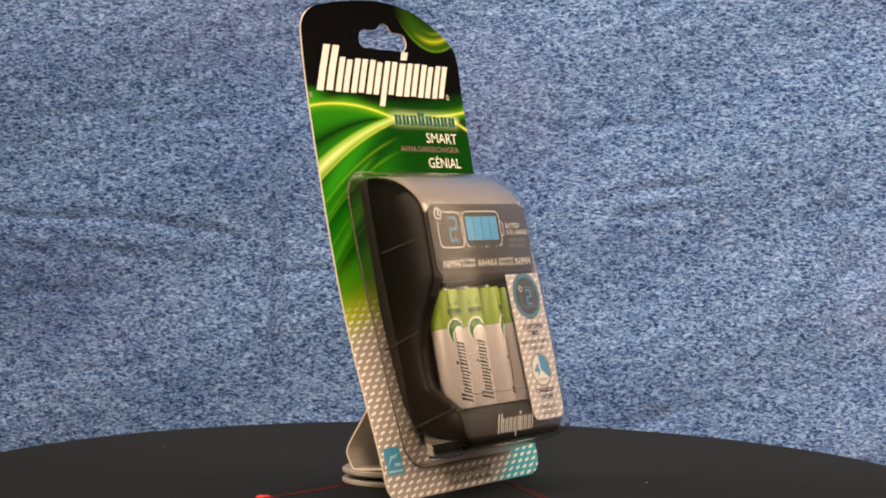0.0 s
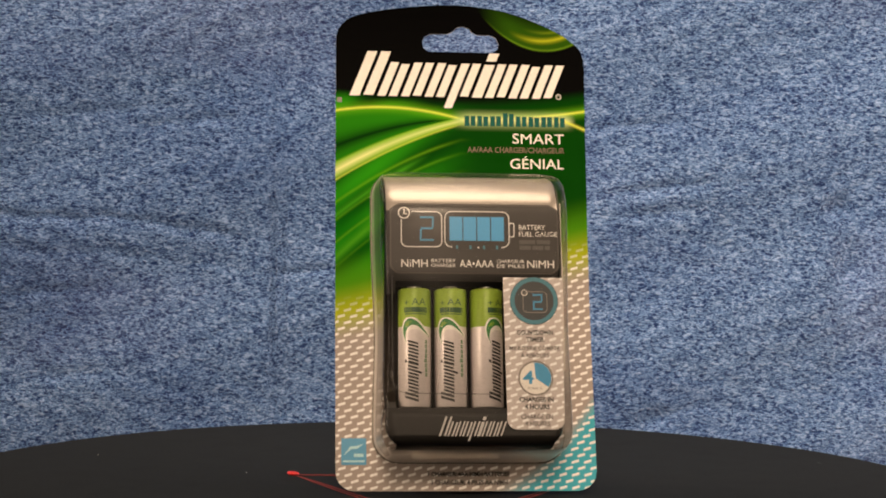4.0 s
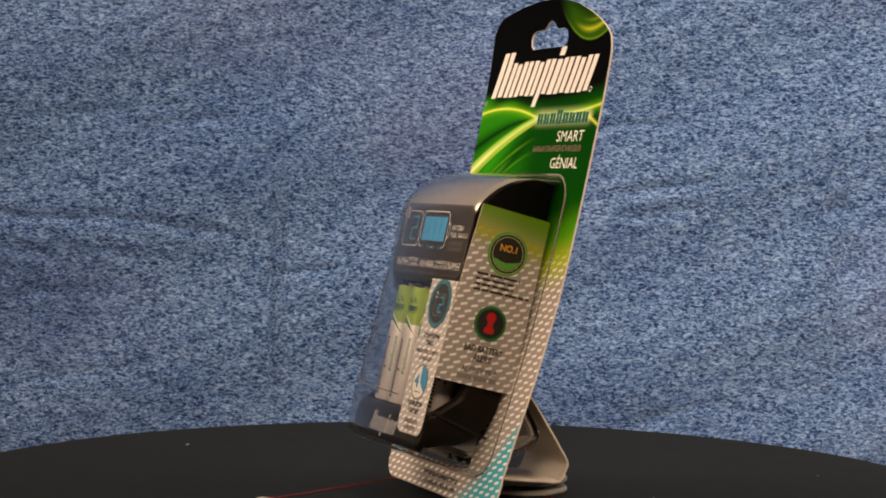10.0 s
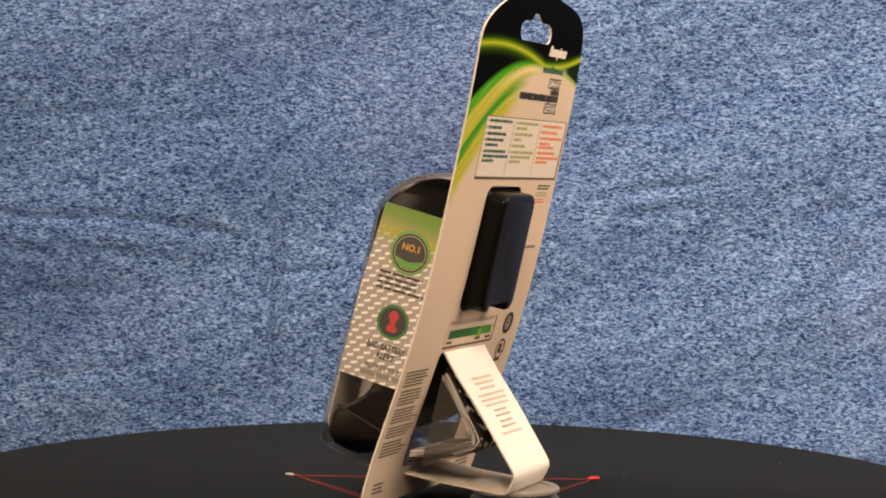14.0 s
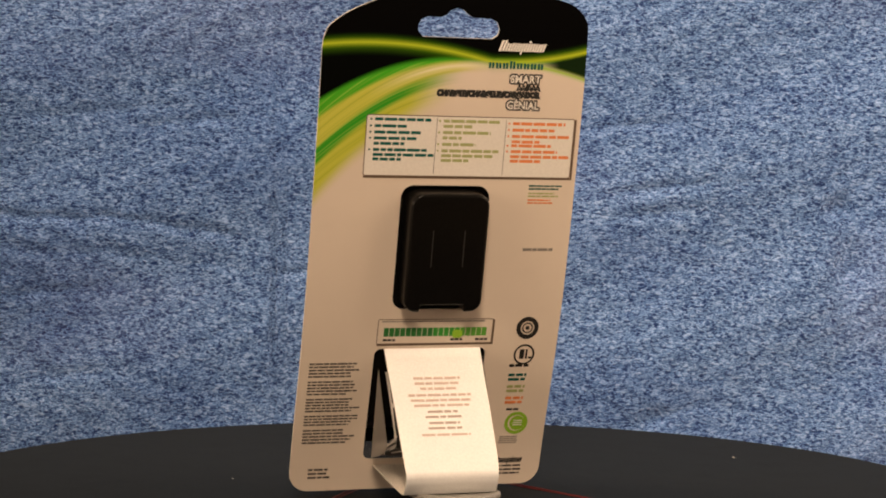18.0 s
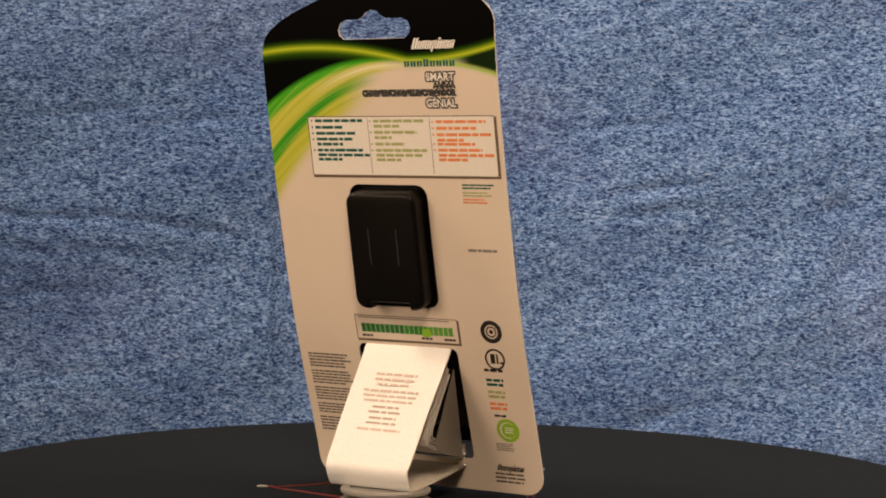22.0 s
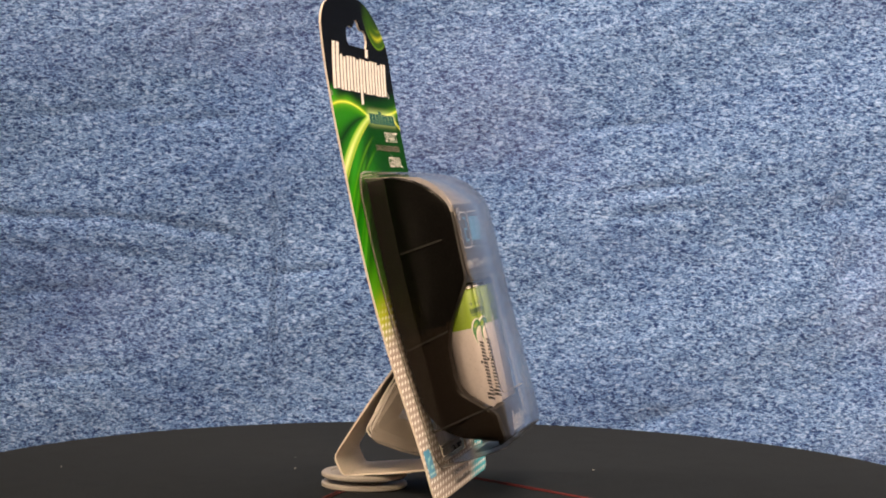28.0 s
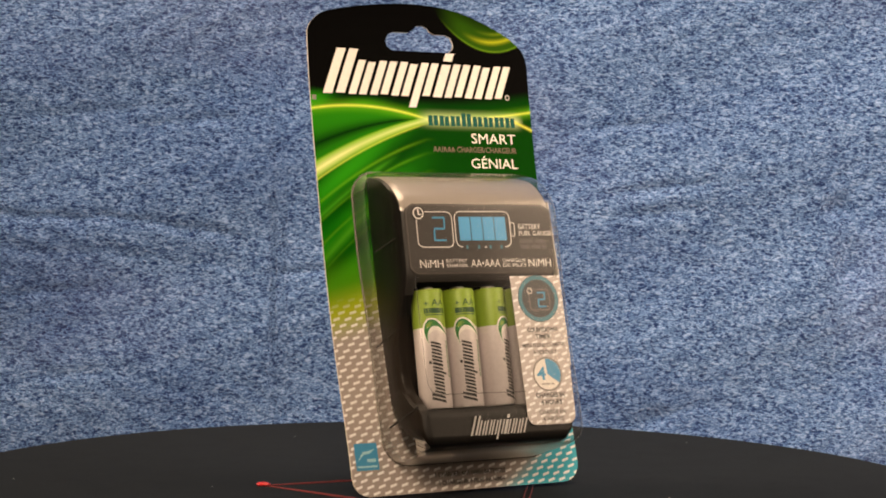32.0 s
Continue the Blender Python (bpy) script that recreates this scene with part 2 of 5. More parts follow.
def printed_leaf():
    """Leaflet paper printed almost all over in black, with white pieces left open."""
    m = bpy.data.materials.new("dark printed leaflet paper")
    m.use_nodes = True
    t = m.node_tree
    b = t.nodes["Principled BSDF"]
    b.inputs["Roughness"].default_value = 0.6
    b.inputs["Specular IOR Level"].default_value = 0.2
    u, y, v = coords(t)
    run = ((v * 0.75 - y * 0.65) * 0.9 + (u * 0.35).sin() * 1.4).sin()
    gap = (u * 0.8 + (v * 0.4).sin() * 2.0).sin()
    col = mixed(t, run.ramp(0.55, 0.7) * gap.ramp(-0.4, -0.2), (0.012, 0.011, 0.011), (0.60, 0.58, 0.55))
    # the other half of the sheet is unprinted
    col = mixed(t, u.ramp(8.0, 7.0), col, (0.58, 0.55, 0.51))
    t.links.new(col, b.inputs["Base Color"])
    paper_bump(t, b)
    return m


def fleece():
    m = bpy.data.materials.new("blue fleece")
    m.use_nodes = True
    t = m.node_tree
    b = t.nodes["Principled BSDF"]
    b.inputs["Roughness"].default_value = 0.95
    b.inputs["Specular IOR Level"].default_value = 0.1
    b.inputs["Sheen Weight"].default_value = 0.25
    b.inputs["Sheen Roughness"].default_value = 0.5
    co = t.nodes.new("ShaderNodeTexCoord").outputs["Object"]
    mp = t.nodes.new("ShaderNodeMapping")
    mp.inputs["Scale"].default_value = (0.46, 1, 1)
    t.links.new(co, mp.inputs["Vector"])

    def noise_at(scale, detail, warp=0.0):
        n = t.nodes.new("ShaderNodeTexNoise")
        n.inputs["Scale"].default_value = scale
        n.inputs["Detail"].default_value = detail
        n.inputs["Distortion"].default_value = warp
        t.links.new(mp.outputs[0], n.inputs["Vector"])
        return Ex(t, n.outputs[0])

    tuft, patch, big, hue = noise_at(820, 3, 0.9), noise_at(240, 3), noise_at(16, 4), noise_at(9, 2)
    height = tuft * 0.82 + patch * 0.18
    col = mixed(t, height.ramp(0.37, 0.55), (0.006, 0.027, 0.125), (0.122, 0.242, 0.535))
    col = mixed(t, height.ramp(0.51, 0.66) * 0.78, col, (0.34, 0.50, 0.84))
    shade = t.nodes.new("ShaderNodeMix")
    shade.data_type, shade.blend_type = "RGBA", "MULTIPLY"
    t.links.new((big.ramp(0.42, 0.72) * 0.6).sock, shade.inputs[0])
    t.links.new(col, shade.inputs[6])
    shade.inputs[7].default_value = (0.55, 0.62, 0.76, 1)
    col = shade.outputs[2]
    col = mixed(t, hue.ramp(0.50, 0.75) * 0.10, col, (0.27, 0.26, 0.54))
    t.links.new(col, b.inputs["Base Color"])
    bm = t.nodes.new("ShaderNodeBump")
    bm.inputs["Strength"].default_value = 0.9
    bm.inputs["Distance"].default_value = 0.0018
    t.links.new(height.sock, bm.inputs["Height"])
    t.links.new(bm.outputs[0], b.inputs["Normal"])
    return m


FRONT, BACK = front_print(), back_print()
CARD_EDGE = material("raw card edge", (0.60, 0.56, 0.50), 0.85, grain=0.2, grain_size=0.6, bump=0.2)
INSERT_FRONT, INSERT_SIDE = insert_print("insert front print", False), insert_print("insert side print", True)
CLEAR = clear_plastic("clear blister plastic", graze=1.8, base=0.008)
# left foot of the clear wall: a milky share stands for its warm reflection
HAZY = clear_plastic("blister foot with warm sheen", (0.80, 0.79, 0.77), 0.42, 3.0, 0.03, 0.004)
FOOT = clear_plastic("milky blister foot", (0.84, 0.83, 0.81), 0.3, 1.5, 0.07, 0.008)
POCKET = clear_plastic("hazy plastic pocket", (0.80, 0.80, 0.80), 0.35, 1.2, 0.09, 0.02)
# same film as the pocket above; extra haze puts its sheen into the colour
SHEEN_POCKET = clear_plastic("plastic pocket with milky sheen", (0.72, 0.71, 0.70), 0.35, 1.2, 0.30, 0.02)
# rim plastic with its bright edge line put in as haze
RIM_CLEAR = clear_plastic("plastic rim with painted highlight", (0.85, 0.85, 0.83), 0.3, 1.5, 0.38)
SIDE_CLEAR = clear_plastic("drawn clear side wall", (0.90, 0.90, 0.89), 0.36, 0.8, 0.0, 0.0015)
RIDGE = clear_plastic("thick clear plastic edge", (0.80, 0.80, 0.80), 0.35)
CHARCOAL = material("charcoal plastic", (0.016, 0.0145, 0.0135), 0.5, grain=0.15, grain_size=0.5, bump=0.08)
SATIN_GREY = material("satin grey shell", (0.34, 0.305, 0.27), 0.28, metal=0.3, grain=0.1, grain_size=0.5, bump=0.02, spec=0.9)
BROWN_PANEL = material("brown-grey display panel", (0.030, 0.0255, 0.0225), 0.5, grain=0.1, grain_size=0.6)
BLACK_PLASTIC = material("black plastic", (0.0015, 0.0013, 0.0011), 0.3, grain=0.2, grain_size=0.6, bump=0.03, spec=0.12)
LOWER_BAR = material("matt dark brown plastic", (0.0065, 0.0055, 0.0046), 0.5, grain=0.15, grain_size=0.6, bump=0.03, spec=0.3)
SIDE_BROWN = material("glossy brown-black side", (0.0095, 0.0068, 0.0050), 0.32, grain=0.15, grain_size=0.6, bump=0.02, spec=0.1)
SEAM = material("seam shade on dark plastic", (0.0012, 0.001, 0.0008), 0.6, grain=0.1)
PANEL_EDGE = material("pale brown panel edge", (0.085, 0.075, 0.066), 0.45, grain=0.1)
WHITE_INK = material("white ink", (0.84, 0.82, 0.79), 0.4, grain=0.05)
GREY_INK = material("grey ink", (0.22, 0.20, 0.18), 0.5, grain=0.05)
BLACK_INK = material("black ink", (0.015, 0.014, 0.013), 0.45, grain=0.05)
DARK_INK = material("faded black ink", (0.085, 0.075, 0.07), 0.5, grain=0.1)
DIM_INK = material("dim red-brown ink", (0.17, 0.11, 0.08), 0.5, grain=0.1)
TEAL_INK = material("teal ink", (0.010, 0.10, 0.085), 0.5, grain=0.05, spec=0.1)
GREEN_INK = material("green ink", (0.10, 0.32, 0.04), 0.5, grain=0.1)
OLIVE_INK = material("olive green ink", (0.36, 0.40, 0.16), 0.5, grain=0.1)
DARK_GREEN_INK = material("dark green ink", (0.02, 0.16, 0.03), 0.4, grain=0.1)
METER_GREEN = material("bright green ink", (0.035, 0.27, 0.03), 0.45, grain=0.1)
LIME_INK = material("lime ink", (0.26, 0.48, 0.03), 0.4, grain=0.05)
ORANGE_INK = material("orange ink", (0.75, 0.24, 0.08), 0.5, grain=0.1)
YELLOW_INK = material("amber ink", (0.60, 0.29, 0.02), 0.4, grain=0.05)
RED_INK = material("red ink", (0.45, 0.012, 0.010), 0.4, grain=0.05)
BLUE_LCD = material("sky blue display segment", (0.075, 0.37, 0.70), 0.35, grain=0.06, grain_size=0.8)
DIM_BLUE = material("dim blue display ink", (0.045, 0.19, 0.25), 0.45, grain=0.06)
SILVER_INK = material("silver ink", (0.50, 0.49, 0.48), 0.4, grain=0.05)
SLATE_INK = material("dark slate ink", (0.028, 0.034, 0.038), 0.45, grain=0.1)
FAINT_INK = material("faint grey ink", (0.085, 0.08, 0.075), 0.5, grain=0.05)
BLUE_INK = material("bright blue ink", (0.05, 0.28, 0.50), 0.45, grain=0.06)
CREAM_INK = material("cream ink", (0.78, 0.75, 0.70), 0.5, grain=0.05)
SHADOW_INK = material("brown outline ink", (0.13, 0.09, 0.06), 0.5, grain=0.1)
BATTERY_SILVER = material("satin silver sleeve", (0.66, 0.61, 0.605), 0.36, metal=0.25, grain=0.06, grain_size=1.2)
BATTERY_INK = material("very dark green ink", (0.014, 0.065, 0.014), 0.5, grain=0.05)
BATTERY_GREEN = material("metallic green sleeve", (0.23, 0.35, 0.025), 0.46, metal=0.05, grain=0.08, grain_size=1.2)
DARK_STEEL = material("dull dark steel", (0.035, 0.035, 0.035), 0.4, metal=0.3, grain=0.1)
STEEL = material("bright steel", (0.45, 0.44, 0.43), 0.45, metal=1.0, grain=0.05)
WHITE_BOARD = material("white coated board", (0.90, 0.90, 0.90), 0.55, grain=0.05, grain_size=0.8, bump=0.12, wear=0.05)
LEAFLET_PAPER = material("leaflet paper", (0.56, 0.53, 0.50), 0.8, grain=0.12, grain_size=0.7, bump=0.15, wear=0.2)
LEAFLET_DARK = printed_leaf()
PLUG_BLACK = material("glossy black plastic", (0.003, 0.0027, 0.0024), 0.30, grain=0.1, grain_size=0.6, spec=0.14)
PLATTER = material("black felted platter", (0.0050, 0.0080, 0.0112), 0.85, grain=0.3, grain_size=0.9, bump=0.3, spec=0.1, wear=0.2)
SPOOL = material("translucent grey plastic", (0.25, 0.24, 0.22), 0.38, grain=0.12, grain_size=0.7, bump=0.1, wear=0.2)
RED_STRING = material("red thread", (0.13, 0.006, 0.010), 0.7, grain=0.3, grain_size=0.4, bump=0.3)
RED_WAX = material("red plastic bead", (0.45, 0.008, 0.010), 0.4)
LINT = material("pale lint", (0.36, 0.35, 0.34), 0.9)
FLEECE = fleece()
WALL_PAINT = material("tan wall paint", (0.55, 0.51, 0.45), 0.9, grain=0.06, grain_size=3, bump=0.1, wear=0.1)
DARK_WALL = material("dark wall paint", (0.04, 0.038, 0.035), 0.9, grain=0.06, grain_size=3, bump=0.1, wear=0.1)
CEILING_PAINT = material("pale ceiling paint", (0.20, 0.195, 0.19), 0.9, grain=0.05, grain_size=3, bump=0.1)
PANEL_WHITE = material("white painted metal", (0.75, 0.74, 0.72), 0.5, grain=0.05)
FLOOR_WOOD = material("brown floor", (0.20, 0.12, 0.07), 0.5, grain=0.3, grain_size=4, wear=0.3)
TABLE_WOOD = material("dark table top", (0.12, 0.08, 0.05), 0.45, grain=0.3, grain_size=3, wear=0.2)

# ---- geometry helpers ----


def part(name, bm, mat, parent, label=""):
    """One mesh object under a thing or a part."""
    me = bpy.data.meshes.new(name)
    bm.to_mesh(me)
    bm.free()
    for mm in mat if isinstance(mat, (list, tuple)) else (mat,):
        me.materials.append(mm)
    ob = new(name, me)
    ob.parent = parent
    return tagged(ob, label)


def smooth(ob, angle=35):
    me = ob.data
    me.polygons.foreach_set("use_smooth", [True] * len(me.polygons))
    me.set_sharp_from_angle(angle=radians(angle))
    return ob


def plane_front(y):
    """Artwork read from the front, at depth y."""
    return Matrix(((K, 0, 0, 0), (0, 0, -K, y * K), (0, K, 0, 0), (0, 0, 0, 1)))


def plane_back(y):
    """Artwork read from behind; its first axis runs against x."""
    return Matrix(((-K, 0, 0, 0), (0, 0, K, y * K), (0, K, 0, 0), (0, 0, 0, 1)))


def plane_side(x):
    """Artwork read from +x; its first axis runs along y."""
    return Matrix(((0, 0, K, x * K), (K, 0, 0, 0), (0, K, 0, 0), (0, 0, 0, 1)))


def slab(bm, loop, at, thick=0.06):
    """A thin printed patch with the given outline, raised off its plane."""
    low = [bm.verts.new(at @ Vector((a, b, -0.02))) for a, b in loop]
    top = [bm.verts.new(at @ Vector((a, b, thick))) for a, b in loop]
    bm.faces.new(top)
    n = len(loop)
    for i in range(n):
        bm.faces.new((low[i], low[(i + 1) % n], top[(i + 1) % n], top[i]))


def rounded(a0, b0, a1, b1, r, steps=5):
    pts = []
    for ca, cb, s in ((a1 - r, b1 - r, 0), (a0 + r, b1 - r, 90), (a0 + r, b0 + r, 180), (a1 - r, b0 + r, 270)):
        for i in range(steps + 1):
            k = radians(s + 90 * i / steps)
            pts.append((ca + r * math.cos(k), cb + r * math.sin(k)))
    return pts


def circle(a, b, r, n=32, start=0, turn=360):
    return [(a + r * math.cos(radians(start + turn * i / n)), b + r * math.sin(radians(start + turn * i / n))) for i in range(n)]


def frame_band(bm, outer, inner, at, thick=0.06):
    """The band between two outlines of equal count."""
    n = len(outer)
    o = [bm.verts.new(at @ Vector((a, b, thick))) for a, b in outer]
    i_ = [bm.verts.new(at @ Vector((a, b, thick))) for a, b in inner]
    for i in range(n):
        j = (i + 1) % n
        bm.faces.new((o[i], o[j], i_[j], i_[i]))


def shape(name, loops, at, mat, parent, label="", thick=0.06):
    bm = bmesh.new()
    for loop in loops:
        slab(bm, loop, at, thick)
    return part(name, bm, mat, parent, label)


def outline(name, a0, b0, a1, b1, r, w, at, mat, parent, thick=0.06):
    bm = bmesh.new()
    frame_band(bm, rounded(a0, b0, a1, b1, r), rounded(a0 + w, b0 + w, a1 - w, b1 - w, max(r - w, 0.05)), at, thick)
    return part(name, bm, mat, parent)


def ring(name, a, b, r, w, at, mat, parent, thick=0.06, n=32):
    bm = bmesh.new()
    frame_band(bm, circle(a, b, r, n), circle(a, b, r - w, n), at, thick)
    return part(name, bm, mat, parent)


def words(name, text, a0, b0, a1, b1, at, mat, parent, slant=0.0, thick=0.06, bold=0.0, label="", bend=None):
    """Lettering that fills the box."""
    cu = bpy.data.curves.new(name, "FONT")
    cu.body, cu.size, cu.offset, cu.resolution_u = text, 1.0, bold, 3
    tmp = bpy.data.objects.new(name, cu)
    me = bpy.data.meshes.new_from_object(tmp)
    bpy.data.objects.remove(tmp)
    bpy.data.curves.remove(cu)
    if bend:
        bm = bmesh.new()
        bm.from_mesh(me)
        bmesh.ops.triangulate(bm, faces=bm.faces[:])
        bmesh.ops.subdivide_edges(bm, edges=bm.edges[:], cuts=2, use_grid_fill=True)
        bm.to_mesh(me)
        bm.free()
    co = np.empty(len(me.vertices) * 3)
    me.vertices.foreach_get("co", co)
    co = co.reshape(-1, 3)
    lo, hi = co.min(0), co.max(0)
    f = (co - lo) / np.maximum(hi - lo, 1e-6)
    a = a0 + (a1 - a0) * f[:, 0] + slant * (b1 - b0) * (f[:, 1] - 0.5)
    b = b0 + (b1 - b0) * f[:, 1]
    out = []
    for x, y in zip(a, b):
        out.extend(bend(x, y) if bend else (at @ Vector((x, y, thick))))
    me.vertices.foreach_set("co", out)
    me.update()
    me.materials.clear()
    me.materials.append(mat)
    ob = new(name, me)
    ob.parent = parent
    return tagged(ob, label)


def lines_of_text(name, a0, b0, a1, b1, rows, at, mat, parent, ragged=0.35, fill=0.5, seed=1, centred=False, label=""):
    """Plain bars in place of small print, word by word."""
    rng = random.Random(seed)
    bm = bmesh.new()
    step = (b1 - b0) / rows
    for i in range(rows):
        top = b1 - i * step
        width = (a1 - a0) * (1 - ragged * rng.random())
        x = a0 + ((a1 - a0 - width) / 2 if centred else 0)
        end = x + width
        while x < end - 0.2:
            w = min(rng.uniform(1.0, 3.4) * step * 0.9, end - x)
            slab(bm, [(x, top - step * fill), (x + w, top - step * fill), (x + w, top), (x, top)], at)
            x += w + step * 0.3
    return part(name, bm, mat, parent, label)


def wordmark(a0, b0, a1, b1, at, mat, parent, letters="Exxxgixxx", slant=0.36, gap=0.13, thick=0.08, bend=None, ink=0.40):
    """A brand mark as slanted plain bars, two for each letter of the sign, each a part."""
    widths = [1.2 if c == "E" else 0.5 if c == "i" else 1.0 for c in letters]
    unit = (a1 - a0 - slant * (b1 - b0)) / (sum(widths) + gap * (len(letters) - 1))
    h = b1 - b0
    x = a0
    for k, (c, w) in enumerate(zip(letters, widths)):
        top = 1.0 if c in "Eh" else 0.76
        low = -0.25 if c == "g" else 0.0
        if c == "i":
            bars = ((0, 1, 0.0, 0.74), (0, 1, 0.82, 1.0))
        elif k % 2:
            bars = ((0, ink, 0.0, top), (0.96 - ink, 0.96, 0.0 if c != "g" else low, top - 0.04))
        else:
            bars = ((0, ink, low, top), (0.96 - ink, 0.96, 0.02, top))
        for f0, f1, lo, hi in bars:
            xa, xb = x + f0 * w * unit, x + f1 * w * unit
            bm = bmesh.new()
            if bend:
                n = 6
                rows = [[(xx + slant * h * q, b0 + h * q) for xx in (xa, xb)] for q in [lo + (hi - lo) * i / n for i in range(n + 1)]]
                vs = [[bm.verts.new(bend(*p)) for p in r] for r in rows]
                for r0, r1 in zip(vs, vs[1:]):
                    bm.faces.new((r0[0], r0[1], r1[1], r1[0]))
            else:
                slab(bm, [(xa + slant * h * lo, b0 + h * lo), (xb + slant * h * lo, b0 + h * lo), (xb + slant * h * hi, b0 + h * hi), (xa + slant * h * hi, b0 + h * hi)], at, thick)
            part("mark_bar", bm, mat, parent)
        x += (w + gap) * unit


def filled(loops, at, depth):
    """A plate with holes: the first outline less the others, of the given thickness."""
    bm = bmesh.new()
    rims = []
    for loop in loops:
        vs = [bm.verts.new(at @ Vector((a, b, 0))) for a, b in loop]
        rims.append(vs)
        for i in range(len(vs)):
            bm.edges.new((vs[i], vs[(i + 1) % len(vs)]))
    bmesh.ops.triangle_fill(bm, use_beauty=True, edges=bm.edges[:])
    n = at.to_3x3() @ Vector((0, 0, 1))
    n.normalize()
    for f in bm.faces:
        f.normal_update()
        if f.normal.dot(n) < 0:
            f.normal_flip()
    front = bm.faces[:]
    twin = {}
    for v in bm.verts[:]:
        twin[v] = bm.verts.new(v.co - n * depth * K)
    for f in front:
        g = bm.faces.new([twin[v] for v in reversed(f.verts)])
        g.material_index = 1
    for vs in rims:
        for i in range(len(vs)):
            a, b = vs[i], vs[(i + 1) % len(vs)]
            g = bm.faces.new((a, twin[a], twin[b], b))
            g.material_index = 2
    bmesh.ops.recalc_face_normals(bm, faces=bm.faces[:])
    return bm


def grid(bm, rows, close=False, mat=0):
    """Skin over rows of points."""
    vs = [[bm.verts.new(Vector(p) * K) for p in r] for r in rows]
    for r0, r1 in zip(vs, vs[1:]):
        n = len(r0)
        for i in range(n if close else n - 1):
            j = (i + 1) % n
            bm.faces.new((r0[i], r0[j], r1[j], r1[i])).material_index = mat
    return vs


def lerp(table, x):
    xs, ys = zip(*table)
    return float(np.interp(x, xs, ys))


def lathe(bm, profile, n=40, at=(0, 0, 0), mat=0):
    """Turn (radius, height) about z; mm."""
    rows = [[(at[0] + r * math.cos(2 * math.pi * i / n), at[1] + r * math.sin(2 * math.pi * i / n), at[2] + h) for i in range(n)] for r, h in profile]
    vs = grid(bm, rows, close=True, mat=mat)
    for r in (vs[0], vs[-1]):
        if (r[0].co - r[1].co).length > 1e-6:
            bm.faces.new(r).material_index = mat
    bmesh.ops.recalc_face_normals(bm, faces=bm.faces[:])


def block(bm, x0, y0, z0, x1, y1, z1, bevel=0.0):
    """A box in metres."""
    made = bmesh.ops.create_cube(bm, size=1)
    for v in made["verts"]:
        v.co = Vector(((x0 + x1) / 2 + v.co.x * (x1 - x0), (y0 + y1) / 2 + v.co.y * (y1 - y0), (z0 + z1) / 2 + v.co.z * (z1 - z0)))
    if bevel:
        es = {e for v in made["verts"] for e in v.link_edges}
        bmesh.ops.bevel(bm, geom=list(es), offset=bevel, segments=3, affect="EDGES", profile=0.5)


def empty(name):
    return new(name)

# ---- the setting ----


# unseen room, added for bounce light and for reflections in the plastic
def room():
    def wall(name, *box, mat=WALL_PAINT, label="plain painted wall added out of view"):
        bm = bmesh.new()
        block(bm, *box)
        me = bpy.data.meshes.new(name)
        bm.to_mesh(me)
        bm.free()
        me.materials.append(mat)
        tagged(new(name, me), label, name.split("_")[0], kind="structure")

    wall("floor", -2, -2.4, -0.85, 2, 1.4, -0.75, mat=FLOOR_WOOD, label="brown wooden floor of the added, unseen room")
    wall("ceiling", -2, -2.4, 2.25, 2, 1.4, 2.35, mat=CEILING_PAINT, label="painted ceiling added out of view to bounce light")
    wall("wall_north", -2, 1.3, -0.75, 2, 1.4, 2.25)
    wall("wall_south", -2, -2.4, -0.75, 2, -2.3, 2.25, mat=DARK_WALL, label="plain dark painted wall added out of view")
    wall("wall_west", -2.1, -2.4, -0.75, -2, 1.4, 2.25)
    wall("wall_east", 2, -2.4, -0.75, 2.1, 1.4, 2.25)


room()

CLOTH_Y = 0.36


